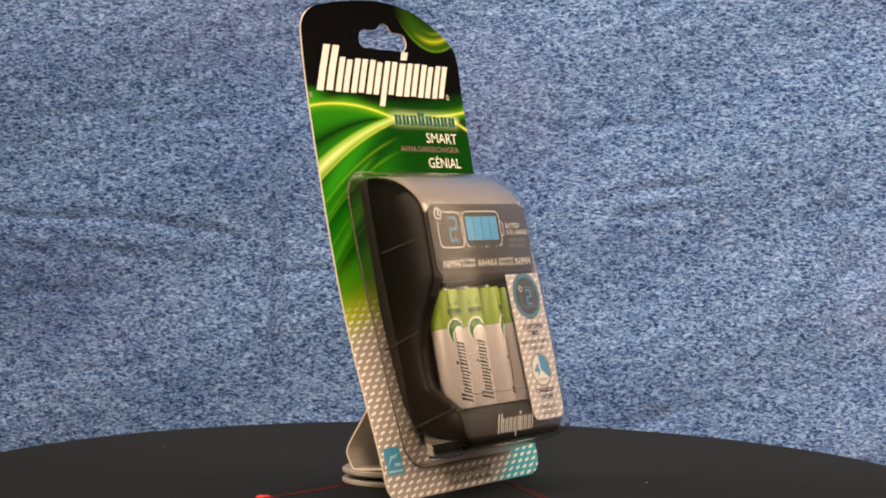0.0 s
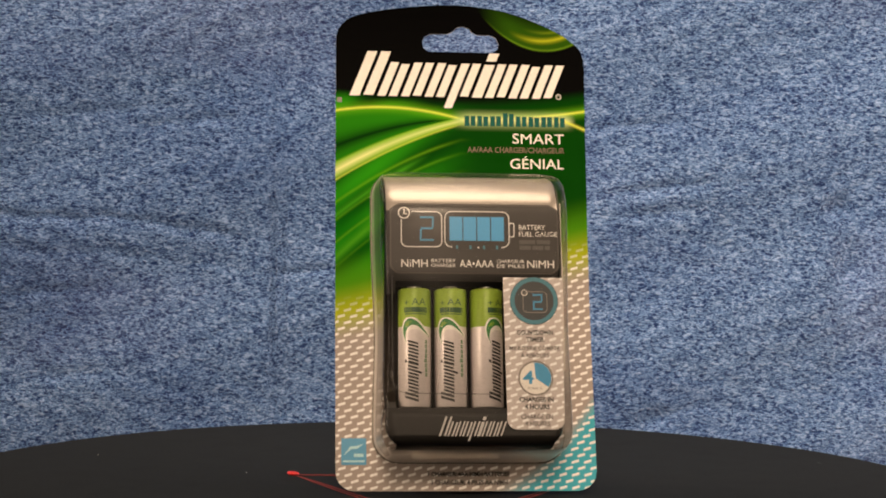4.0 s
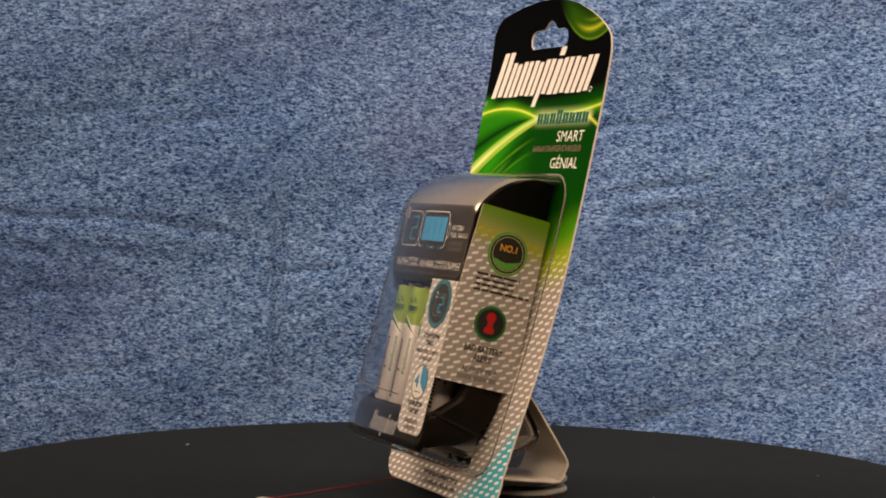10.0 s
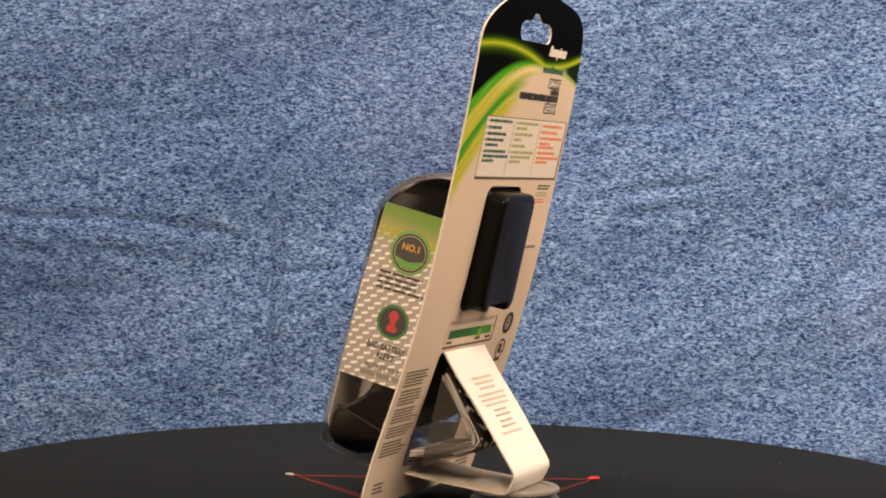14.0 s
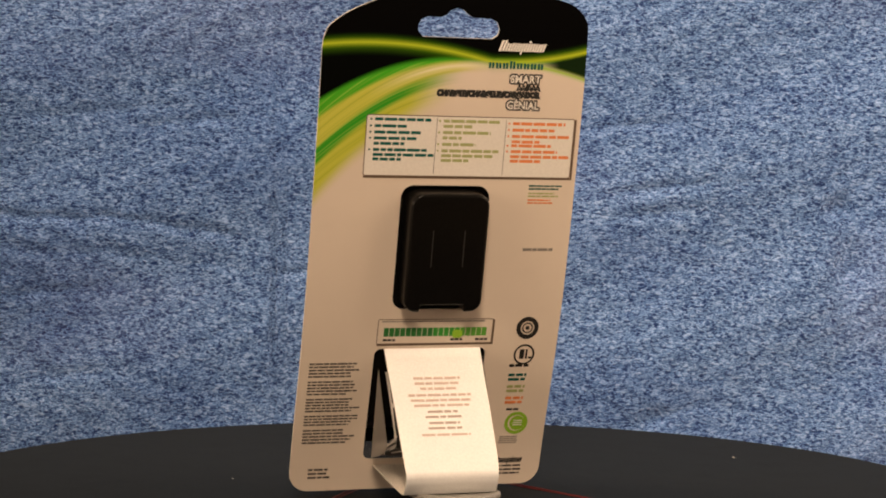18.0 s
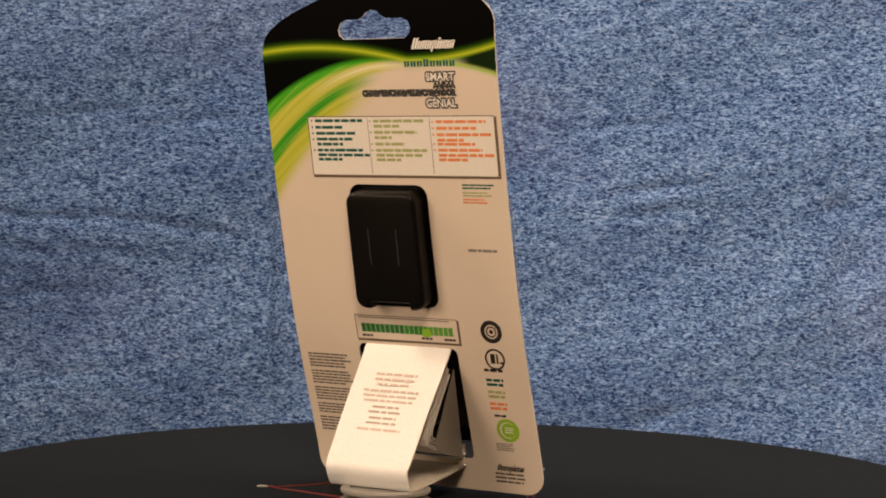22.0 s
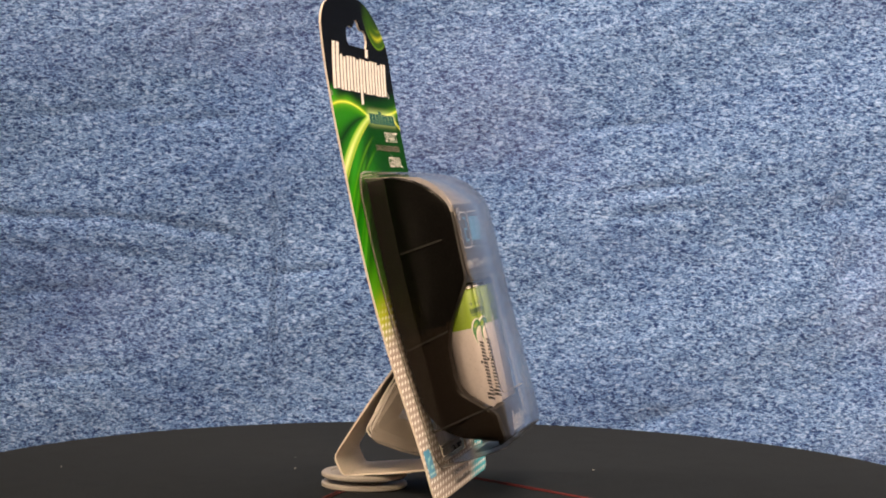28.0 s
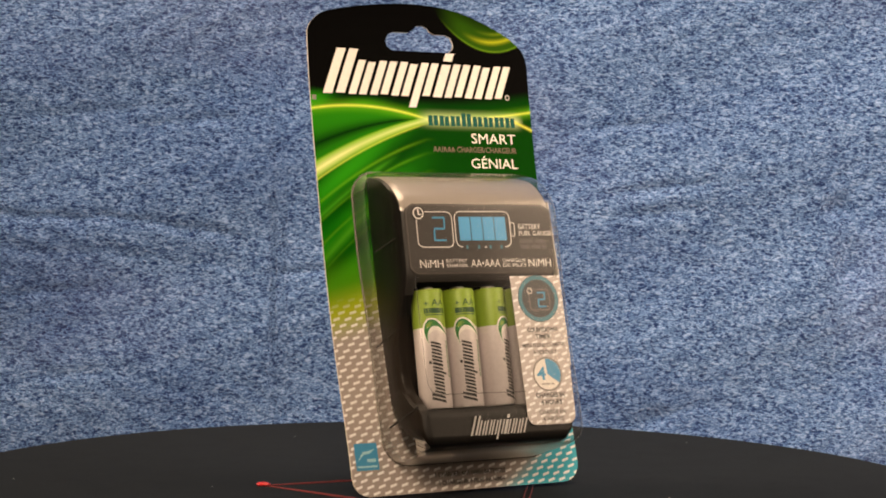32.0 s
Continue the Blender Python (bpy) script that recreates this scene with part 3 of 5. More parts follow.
def cloth():
    """The hanging fleece: one sheet with soft folds, a long vertical crease and drag lines."""
    x = np.concatenate([np.linspace(-0.62, -0.31, 14)[:-1], np.linspace(-0.31, 0.31, 420), np.linspace(0.31, 0.62, 14)[1:]])
    z = np.concatenate([np.linspace(-0.05, 0.27, 230), np.linspace(0.27, 1.1, 20)[1:]])
    nx, nz = len(x), len(z)
    X, Z = np.meshgrid(x, z)
    # the sheet hangs furthest back in the middle and comes forward to both sides
    Y = CLOTH_Y + 0.012 - 0.10 * np.sqrt(X ** 2 + 0.08 ** 2)
    far = (0.779 + CLOTH_Y + 0.15 * X) / (0.779 + Y)
    skin = [X, Z]
    X, Z = X * far, 0.1306 + (Z - 0.1306) * far

    def bump(d, w):
        return np.exp(-(d / w) ** 2)

    def until(edge, w):
        """1 to the left of the edge, 0 to the right."""
        return 1 / (1 + np.exp((X - edge) / w))

    # long upright crease in two lines
    near = 0.30 + 0.70 * bump(Z - 0.07, 0.08)
    Y += 0.0030 * bump(X + 0.1035 + 0.01 * (Z - 0.1), 0.0022) * near
    Y += 0.0022 * bump(X + 0.0975 + 0.01 * (Z - 0.1), 0.0020) * near
    Y += 0.0016 * bump(X - 0.250, 0.010)
    # drag line that sags across, with a ridge below it and a weaker groove under that
    wave = 0.0008 * np.sin(X * 210) + 0.0006 * np.sin(X * 95 + 1)
    fold = 0.1062 - 0.5 * np.maximum(X + 0.215, 0) ** 1.6 + wave
    Y += 0.0015 * bump(Z - fold, 0.0028) * until(-0.125, 0.012)
    Y -= 0.0006 * bump(Z - (fold - 0.0115), 0.0060) * until(-0.130, 0.014) * (0.4 + 0.6 * bump(X + 0.17, 0.06))
    Y += 0.0007 * bump(Z - (fold - 0.0205), 0.0030) * until(-0.125, 0.012) * (0.3 + 0.7 * bump(X + 0.17, 0.06))
    # short pinches and dents
    for px, pz, wx, wz, d in ((0.257, 0.080, 0.010, 0.016, 0.009), (0.246, 0.117, 0.008, 0.006, 0.006), (0.130, -0.016, 0.012, 0.005, 0.004), (0.150, -0.010, 0.020, 0.004, 0.002),
                              (-0.085, 0.075, 0.020, 0.0025, 0.003), (0.115, 0.166, 0.030, 0.003, 0.0022), (0.135, 0.128, 0.035, 0.0035, 0.0028), (0.130, 0.112, 0.030, 0.004, 0.0025),
                              (-0.215, 0.168, 0.040, 0.0030, 0.0022), (-0.150, 0.164, 0.030, 0.0030, 0.0022), (-0.235, 0.062, 0.030, 0.003, 0.0022), (-0.22, 0.013, 0.03, 0.004, 0.002)):
        Y += 0.55 * d * bump(X - px, wx) * bump(Z - pz - 0.1 * (X - px), wz)
    # slow waves and small lumps
    Y += 0.0030 * np.sin(X * 19 + 1.0 + Z * 4) + 0.0016 * np.sin(X * 41 + Z * 17) + 0.0012 * np.sin(Z * 61 - X * 22)
    Y += 0.0004 * np.sin(X * 190 + 3 * np.sin(Z * 70)) * np.sin(Z * 240 + 2 * np.sin(X * 60))
    verts = np.stack([skin[0], Y, skin[1]], -1).reshape(-1, 3)
    # the foot runs forward on to the table
    idx = np.arange(nx * nz).reshape(nz, nx)
    faces = np.stack([idx[:-1, :-1], idx[:-1, 1:], idx[1:, 1:], idx[1:, :-1]], -1).reshape(-1, 4)
    me = bpy.data.meshes.new("backdrop")
    me.from_pydata(verts.tolist(), [], faces.tolist())
    me.polygons.foreach_set("use_smooth", [True] * len(me.polygons))
    me.materials.append(FLEECE)
    tagged(new("backdrop", me), "soft blue fleece blanket hung as a creased backdrop", "backdrop", kind="structure")


cloth()


def table():
    ob = empty("table")
    ob.location = (0, 0, -0.75)
    bm = bmesh.new()
    block(bm, -0.8, -0.55, 0.66, 0.8, 0.5, 0.70, 0.004)
    part("tabletop", bm, TABLE_WOOD, ob)
    for x in (-0.74, 0.74):
        for y in (-0.49, 0.44):
            bm = bmesh.new()
            block(bm, x - 0.03, y - 0.03, 0, x + 0.03, y + 0.03, 0.66, 0.003)
            part("leg", bm, TABLE_WOOD, ob)
    tagged(ob, "dark wooden table carrying the turntable", "table")


table()


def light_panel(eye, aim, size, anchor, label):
    """An added, unseen lit panel; its lamp sits in the open face. anchor: where its stem is fixed."""
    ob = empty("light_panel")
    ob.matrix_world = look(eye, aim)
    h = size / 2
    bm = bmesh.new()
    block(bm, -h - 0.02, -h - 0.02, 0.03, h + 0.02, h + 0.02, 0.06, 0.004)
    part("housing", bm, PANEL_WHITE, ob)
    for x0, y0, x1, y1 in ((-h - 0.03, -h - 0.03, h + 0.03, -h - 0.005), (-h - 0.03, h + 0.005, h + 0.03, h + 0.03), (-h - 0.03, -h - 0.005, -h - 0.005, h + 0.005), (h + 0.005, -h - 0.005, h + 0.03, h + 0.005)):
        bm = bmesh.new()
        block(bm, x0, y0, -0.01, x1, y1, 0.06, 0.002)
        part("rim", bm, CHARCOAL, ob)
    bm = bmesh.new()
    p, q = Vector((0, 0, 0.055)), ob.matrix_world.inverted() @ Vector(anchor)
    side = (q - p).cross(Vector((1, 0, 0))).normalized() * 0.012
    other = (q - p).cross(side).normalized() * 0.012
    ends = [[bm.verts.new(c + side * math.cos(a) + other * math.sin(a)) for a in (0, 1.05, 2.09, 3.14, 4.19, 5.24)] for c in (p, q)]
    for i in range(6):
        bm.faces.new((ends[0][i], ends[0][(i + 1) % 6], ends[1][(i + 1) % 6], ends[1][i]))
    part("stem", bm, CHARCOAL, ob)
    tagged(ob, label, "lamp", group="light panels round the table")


# bodies for the added lamps, all out of view
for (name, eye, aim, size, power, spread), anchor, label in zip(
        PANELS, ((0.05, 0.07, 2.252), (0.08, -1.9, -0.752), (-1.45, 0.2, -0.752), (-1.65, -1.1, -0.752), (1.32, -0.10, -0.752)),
        ("large unseen light panel added under the ceiling", "unseen square light panel added on a stand facing the table", "unseen square light panel added on a floor stand beside the table",
         "large unseen light panel added on a floor stand before the table", "large unseen light panel added on a floor stand beside the blanket")):
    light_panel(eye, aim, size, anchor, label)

# ---- the turntable ----
CORNERS = [(-7.2, -73.0), (-61.2, 45.6), (65.1, 31.6)]


def turntable():
    ob = empty("turntable")
    bm = bmesh.new()
    lathe(bm, [(0.01, 0), (228.2, 0), (229.6, -0.8), (229.6, -11), (228, -12), (0.01, -12)], 160)
    smooth(part("platter", bm, PLATTER, ob, "matt black round platter"))
    bm = bmesh.new()
    lathe(bm, [(90, -12), (90, -38), (120, -42), (120, -50), (0.01, -50)], 64)
    smooth(part("base", bm, BLACK_PLASTIC, ob))
    # red thread in a triangle, two strands on each side
    for i in range(3):
        p, q = Vector((*CORNERS[i], 0)), Vector((*CORNERS[(i + 1) % 3], 0))
        side = (q - p).normalized().cross(Vector((0, 0, 1)))
        bm = bmesh.new()
        for off, sag in ((0.0, 0.9), (0.7, -2.4)):
            rows = []
            for k in range(25):
                f = k / 24
                c = p.lerp(q, f) + side * (off * 4 * f * (1 - f) + sag * 4 * f * (1 - f) + 0.25 * math.sin(9 * f + i))
                rows.append([(c + side * (0.24 * math.cos(a)) + Vector((0, 0, 0.24 + 0.24 * math.sin(a)))) for a in (0, 1.26, 2.51, 3.77, 5.03)])
            grid(bm, rows, close=True)
        bmesh.ops.recalc_face_normals(bm, faces=bm.faces[:])
        smooth(part("thread", bm, RED_STRING, ob, "thin red thread lying on the platter"), 80)
    for i, (x, y) in enumerate(CORNERS):
        bm = bmesh.new()
        out = Vector((x, y)).normalized()
        along = math.atan2(out.y, out.x)
        size = 1.0 if i == 1 else 0.55
        lathe(bm, [(0.02, 0), (1.5 * size, 0.1), (1.9 * size, 0.8 * size), (1.4 * size, 1.5 * size), (0.02, 1.7 * size)], 16, (0, 0, 0))
        bm.transform(Matrix.Translation(Vector((x, y, 0)) * K) @ Matrix.Rotation(along, 4, "Z") @ Matrix.Diagonal((1.7, 1, 1, 1)))
        smooth(part("corner_bead", bm, RED_WAX if i == 1 else RED_STRING, ob, "small red bead holding the thread"), 60)
        if i != 1:
            bm = bmesh.new()
            lathe(bm, [(0.02, 0), (0.9, 0.1), (1.1, 0.6), (0.6, 1.0), (0.02, 1.1)], 12)
            bm.transform(Matrix.Translation((Vector((x, y, 0)) + Vector((out.x, out.y, 0)) * 3.6) * K) @ Matrix.Rotation(along, 4, "Z") @ Matrix.Diagonal((2.6, 0.9, 1, 1)))
            smooth(part("corner_tip", bm, LINT, ob, "white tip at the thread's corner"), 60)
    rng = random.Random(4)
    bm = bmesh.new()
    spots = [(-166.5, -62.0)] + [(rng.uniform(60, 215) * math.cos(a), rng.uniform(60, 215) * math.sin(a)) for a in [rng.uniform(0, 6.28) for _ in range(7)]]
    for j, (x, y) in enumerate(spots):
        r = 0.8 if j == 0 else rng.uniform(0.25, 0.5)
        made = bmesh.ops.create_icosphere(bm, subdivisions=1, radius=r * K)
        turn = Matrix.Rotation(rng.uniform(0, 3), 4, "Z")
        for v in made["verts"]:
            v.co = turn @ Vector((v.co.x * rng.uniform(1.0, 1.6), v.co.y * 0.7, v.co.z * 0.5)) + Vector((x, y, r * 0.35)) * K
    lint = part("lint", bm, LINT, ob, "pale specks of lint on the platter")
    tagged(lint, kind="stuff")
    return tagged(ob, "black round turntable platter marked with a red thread triangle", "turntable")


def spool():
    ob = empty("spool")
    bm = bmesh.new()
    lathe(bm, [(9, 2.4), (9, 4.4)], 40)
    smooth(part("hub", bm, BLACK_PLASTIC, ob, "dark hub between the flanges"))
    for z in (0, 4.2):
        bm = bmesh.new()
        lathe(bm, [(3.5, z + 0.5), (4, z), (17.4, z), (18.2, z + 0.6), (18.2, z + 1.7), (17.4, z + 2.4), (14.5, z + 2.4), (14.0, z + 1.8), (4, z + 1.8), (3.5, z + 1.4), (3.5, z + 0.5)], 56)
        smooth(part("flange", bm, SPOOL, ob))
    return tagged(ob, "grey translucent plastic spool propping up the display pack", "spool")

# ---- the blister pack ----
# Pack space: x along the card, y from front to back, z up the card; origin where the card meets the platter.


def curve_through(pts, steps=5):
    out = []
    for i in range(1, len(pts) - 2):
        p0, p1, p2, p3 = (np.array(p, float) for p in pts[i - 1:i + 3])
        for k in range(steps):
            t = k / steps
            out.append(tuple(0.5 * (2 * p1 + (p2 - p0) * t + (2 * p0 - 5 * p1 + 4 * p2 - p3) * t * t + (3 * p1 - p0 - 3 * p2 + p3) * t ** 3)))
    out.append(pts[-2])
    return out


HEAD = [(64.6, 175), (64.6, 185), (63.8, 190.5), (60.9, 195.3), (50.9, 201.7), (33.1, 208.4), (16.5, 211.2), (0, 211.6), (-20, 209.7),
        (-36, 206.6), (-42.3, 202.6), (-44.8, 197.5), (-45, 190)]


def card_outline():
    pts = [(-45, 8)] + [(-45 + 8 - 8 * math.cos(radians(k)), 8 - 8 * math.sin(radians(k))) for k in (18, 36, 54, 72, 90)]
    pts += [(56.6 + 8 * math.sin(radians(k)), 8 - 8 * math.cos(radians(k))) for k in (0, 18, 36, 54, 72, 90)]
    return pts + curve_through(HEAD)


def hang_hole():
    pts = [(24.2, 191.4), (26.2, 193.2), (26.6, 195.2), (25.4, 198.0), (22.8, 199.2), (17.0, 199.2), (14.6, 200.4), (13.6, 201.8), (11, 202.8),
           (8.2, 202.4), (6.2, 200.6), (4.0, 199.4), (-3.6, 199.3), (-6.2, 198.0), (-7.2, 195.4), (-6.6, 193.0), (-4.4, 191.4)]
    return pts[::-1]


PLUG_HOLE = (-8.5, 80.5, 28.7, 132.2)
LEG_SLOT = (-13.8, 13.5, 34.0, 63.4)

CHARGER_DEPTH = [(15.8, 22), (16.1, 28), (16.8, 33), (18.2, 35.4), (20.4, 36.4), (29.5, 35.6), (31.8, 34.2), (34.5, 31.0), (40, 24.5), (44, 22.2), (48, 21.4),
                 (60, 21.4), (68, 23.6), (76, 28.2), (82.4, 32.0), (86, 33.7), (89, 34.0), (114, 33.8), (117.5, 32.8), (121, 30.6), (125, 27.0),
                 (128.5, 22.4), (131.2, 16.5), (132.8, 10.5), (133.6, 5), (134, 1)]
BLISTER_DEPTH = [(11.7, 0.5), (12.2, 8), (13.2, 20), (14.4, 30), (15.8, 35.6), (18, 38.2), (22, 39.0), (30, 38.7), (60, 37.3), (88, 36.0), (104, 35.6), (114, 35.2),
                 (118, 34.2), (122, 31.8), (126.5, 28), (130.5, 22.6), (133.4, 16), (135.4, 9), (136.5, 3.5), (137.0, 0.5)]

CHARGER_BACK = [(15.8, 36.4), (17.4, 36.4), (19.5, 29), (23, 17.5), (27, 11.5), (33, 7), (40, 4), (50, 2), (60, 0.6)]


def bow(v):
    """How far the bent card stands forward of its plane at height v, in mm."""
    f = v / 100.0
    return 7.06 + f * (1.62 + f * (-45.81 + f * (62.18 + f * (-32.44 + f * 6.108))))


def inset_at(v, lo, hi, r):
    """How far a rounded corner of radius r eats into the width at height v."""
    d = max(lo + r - v, v - (hi - r), 0.0)
    return r - math.sqrt(max(r * r - d * d, 0.0))


def charger(pack):
    u0, u1 = -26.3, 46.3
    bm = bmesh.new()
    vs = sorted({round(float(x), 2) for x in np.linspace(15.8, 134, 70)} | {31.95, 32.05, 84.0, 84.1, 16.1, 16.4, 17.2, 18.5, 20.5})
    rows = []
    for v in vs:
        p = lerp(CHARGER_DEPTH, v)
        k = inset_at(v, 15.8, 150, 9.5)
        a, b = u0 + k, u1 - k
        floor = min(p, max(17.5, 36.4 - (v - 17.4) * 1.685)) if 32 < v < 84.05 else p
        back = min(max(lerp(CHARGER_BACK, v), bow(v) + 1.0), p - 1.2)
        mid, rim = (p + back) / 2, max(p - 2.6, back)
        rows.append([(a + 3.6, -back, v), (a + 1.0, -mid, v), (a, -rim, v), (a + 0.7, -max(p - 0.8, 0), v), (a + 2.4, -p, v), (-21.8, -p, v), (-21.4, -floor, v),
                     (10, -floor, v), (42.0, -floor, v), (42.4, -p, v), (b - 2.4, -p, v), (b - 0.7, -max(p - 0.8, 0), v), (b, -rim, v), (b - 1.0, -mid, v), (b - 3.6, -back, v)])
    sk = grid(bm, rows)
    under = {bm.faces.new((r0[0], r1[0], r1[-1], r0[-1])) for r0, r1 in zip(sk, sk[1:])}
    bm.faces.new(sk[0])
    bm.faces.new(list(reversed(sk[-1])))
    bmesh.ops.recalc_face_normals(bm, faces=bm.faces[:])
    for f in bm.faces:
        c = f.calc_center_median() / K
        if abs(f.normal.x) > 0.6 or f in under or c.z < 17.0 or (32 < c.z < 84.1 and c.y > -30):
            f.material_index = 4 if f not in under and 17 < c.z < 66.5 - 0.18 * c.y else 1
        elif c.z > 113:
            f.material_index = 2
        elif c.z < 32:
            f.material_index = 3
    body = smooth(part("charger", bm, [CHARCOAL, BLACK_PLASTIC, SATIN_GREY, LOWER_BAR, SIDE_BROWN], pack, "charcoal plastic battery charger sealed in the pack"), 32)

    # display panel following the face
    bm = bmesh.new()
    rows = []
    for v in np.linspace(86.8, 116.5, 14):
        k = inset_at(v, 86.8, 116.5, 4)
        p = lerp(CHARGER_DEPTH, v) + 0.22
        rows.append([(-24.6 + k, -p + 0.3, v), (-24.5 + k, -p, v), (10, -p, v), (46.0 - k, -p, v), (46.1 - k, -p + 0.3, v)])
    grid(bm, rows)
    bmesh.ops.recalc_face_normals(bm, faces=bm.faces[:])
    smooth(part("display_panel", bm, BROWN_PANEL, body, "glossy brown-grey display panel"))
    bm = bmesh.new()
    edge = []
    for inset, lift in ((0.25, 0.05), (0.65, 0.10)):
        loop = rounded(-24.4 + inset, 86.9 + inset, 45.9 - inset, 116.4 - inset, 3.9, 8)
        loop = [(a + (c - a) * k / 12, b + (d - b) * k / 12) for (a, b), (c, d) in zip(loop, loop[1:] + loop[:1]) for k in range(12)]
        edge.append([(a, -lerp(CHARGER_DEPTH, v) - 0.22 - lift, v) for a, v in loop])
    grid(bm, edge, close=True)
    bmesh.ops.recalc_face_normals(bm, faces=bm.faces[:])
    part("panel_edge", bm, PANEL_EDGE, body, "thin paler edge of the display panel")
    at = plane_front(-34.3)
    # clock, timer box and gauge
    ring("clock_icon", -18.4, 112.3, 2.5, 0.5, plane_front(-34.42), WHITE_INK, body)
    shape("clock_pointer", [[(-18.6, 112.1), (-18.1, 112.1), (-18.1, 114.0), (-18.6, 114.0)], [(-18.6, 112.1), (-18.6, 111.6), (-17.0, 111.6), (-17.0, 112.1)]], plane_front(-34.42), WHITE_INK, body)
    shape("clock_field", [circle(-18.4, 112.3, 3.0, 24)], plane_front(-34.36), BROWN_PANEL, body)
    outline("timer_frame", -19.7, 98.0, -2.6, 113.1, 2.6, 0.38, at, WHITE_INK, body)
    outline("gauge_frame", -1.7, 98.0, 25.3, 113.3, 3.0, 0.38, at, WHITE_INK, body)
    outline("gauge_terminal", 25.0, 102.5, 27.4, 108.6, 0.9, 0.38, at, WHITE_INK, body)
    for i in range(4):
        x = 0.3 + i * 5.75
        shape("gauge_cell", [[(x + 0.1, 100.9), (x + 5.45, 100.9), (x + 5.45, 110.9), (x + 0.1, 110.9)]], at, BLUE_LCD, body)
    segs = [(-11.9, 110.1, -6.2, 110.9), (-6.9, 106.3, -6.2, 110.4), (-11.5, 105.5, -6.5, 106.3), (-11.9, 101.3, -11.2, 105.5), (-11.9, 100.7, -6.2, 101.4)]
    shape("digit", [[(a, b), (c, b), (c + 0.15, d), (a + 0.15, d)] for a, b, c, d in segs], at, BLUE_INK, body, "blue display digit 2")
    shape("gauge_field", [[(1.6, 97.2), (21.8, 97.2), (21.8, 99.0), (1.6, 99.0)]], plane_front(-34.36), BROWN_PANEL, body)
    shape("hour_marks", [[(a, 97.4), (a + 0.9, 97.4), (a + 0.9, 98.9), (a, 98.9)] for a in (3.0, 8.6, 14.2, 19.6)], plane_front(-34.42), DIM_BLUE, body)
    shape("hour_dot", [circle(12.3, 98.1, 0.35, 10)], plane_front(-34.42), WHITE_INK, body)
    words("nimh_text", "NiMH", -19.6, 89.7, -8.7, 92.9, at, WHITE_INK, body, bold=0.0)
    words("nimh_text", "NiMH", 32.5, 89.7, 43.7, 92.9, at, WHITE_INK, body, bold=0.0)
    words("cell_size_text", "AA•AAA", 4.5, 89.8, 18.6, 92.9, at, WHITE_INK, body, bold=0.0)
    words("small_text", "BATTERY", -7.3, 91.8, 2.9, 93.2, at, WHITE_INK, body)
    words("small_text", "CHARGER", -7.3, 89.8, 2.9, 91.2, at, WHITE_INK, body)
    words("small_text", "CHARGEUR", 19.8, 91.7, 31.3, 93.1, at, WHITE_INK, body)
    words("small_text", "DE PILES", 19.8, 89.7, 31.3, 91.1, at, WHITE_INK, body)
    words("gauge_text", "BATTERY", 29.3, 105.7, 40.2, 107.8, at, WHITE_INK, body, bold=0.0)
    words("gauge_text", "FUEL GAUGE", 29.3, 102.9, 45.2, 104.9, at, WHITE_INK, body, bold=0.0)
    lines_of_text("dim_text", 29.4, 96.6, 42.4, 101.4, 2, at, FAINT_INK, body, ragged=0.1, fill=0.7)
    wordmark(-5.0, 20.3, 23.6, 28.2, plane_front(-36.6), SILVER_INK, body, ink=0.27, gap=0.22)
    # seams on the sides: black strips stand for the shade in their notches
    for x in (u0 - 0.15, u1 - 0.15):
        for y0, z0, y1, z1 in ((-9, 100.8, -27, 103.2), (-3, 61.5, -22, 66.5), (-8, 27.5, -34, 33.5)):
            bm = bmesh.new()
            d = Vector((0, y1 - y0, z1 - z0))
            n = Vector((0, -d.z, d.y)).normalized() * 0.38
            q = [Vector((x, y0, z0)) - n, Vector((x, y1, z1)) - n, Vector((x, y1, z1)) + n, Vector((x, y0, z0)) + n]
            lo = [bm.verts.new(p * K) for p in q]
            hi = [bm.verts.new((p + Vector((0.3, 0, 0))) * K) for p in q]
            bm.faces.new(lo)
            bm.faces.new(hi)
            for i in range(4):
                bm.faces.new((lo[i], lo[(i + 1) % 4], hi[(i + 1) % 4], hi[i]))
            bmesh.ops.recalc_face_normals(bm, faces=bm.faces[:])
            part("seam", bm, SEAM, body)
    # the wall plug that comes out through the card
    e = (-6.6, 81.6, 26.2, 130.4)
    loop = [(-a, b) for a, b in rounded(e[0], e[1], e[2], e[3], 5)]
    loop = sorted(loop, key=lambda p: math.atan2(p[1] - 106, p[0] + 9.8))
    foot = [p for p in loop if not (-19.5 < p[0] < -0.5 and p[1] < 90)]
    notch = [(-19.6, 81.6), (-19.0, 84.4), (-1.0, 84.4), (-0.4, 81.6)]
    k = next(i for i, p in enumerate(foot) if p[1] < 90 and p[0] > -1)
    loop = foot[:k] + notch + foot[k:]
    bm = filled([loop], plane_back(10.0), 12.2)
    rim = [ed for ed in bm.edges if {f.material_index for f in ed.link_faces} == {0, 2}]
    bmesh.ops.bevel(bm, geom=rim, offset=1.6 * K, segments=4, affect="EDGES", profile=0.5)
    for f in bm.faces:
        f.material_index = 0
    plug = smooth(part("wall_plug", bm, PLUG_BLACK, body, "black plastic wall plug housing"), 30)
    for x in (16.4, 3.2):
        bm = bmesh.new()
        slab(bm, rounded(-x - 0.22, 100.5, -x + 0.22, 115.6, 0.2), plane_back(10.0), 0.05)
        part("prong", bm, DARK_STEEL, body, "edge of a folded metal prong")
    return body


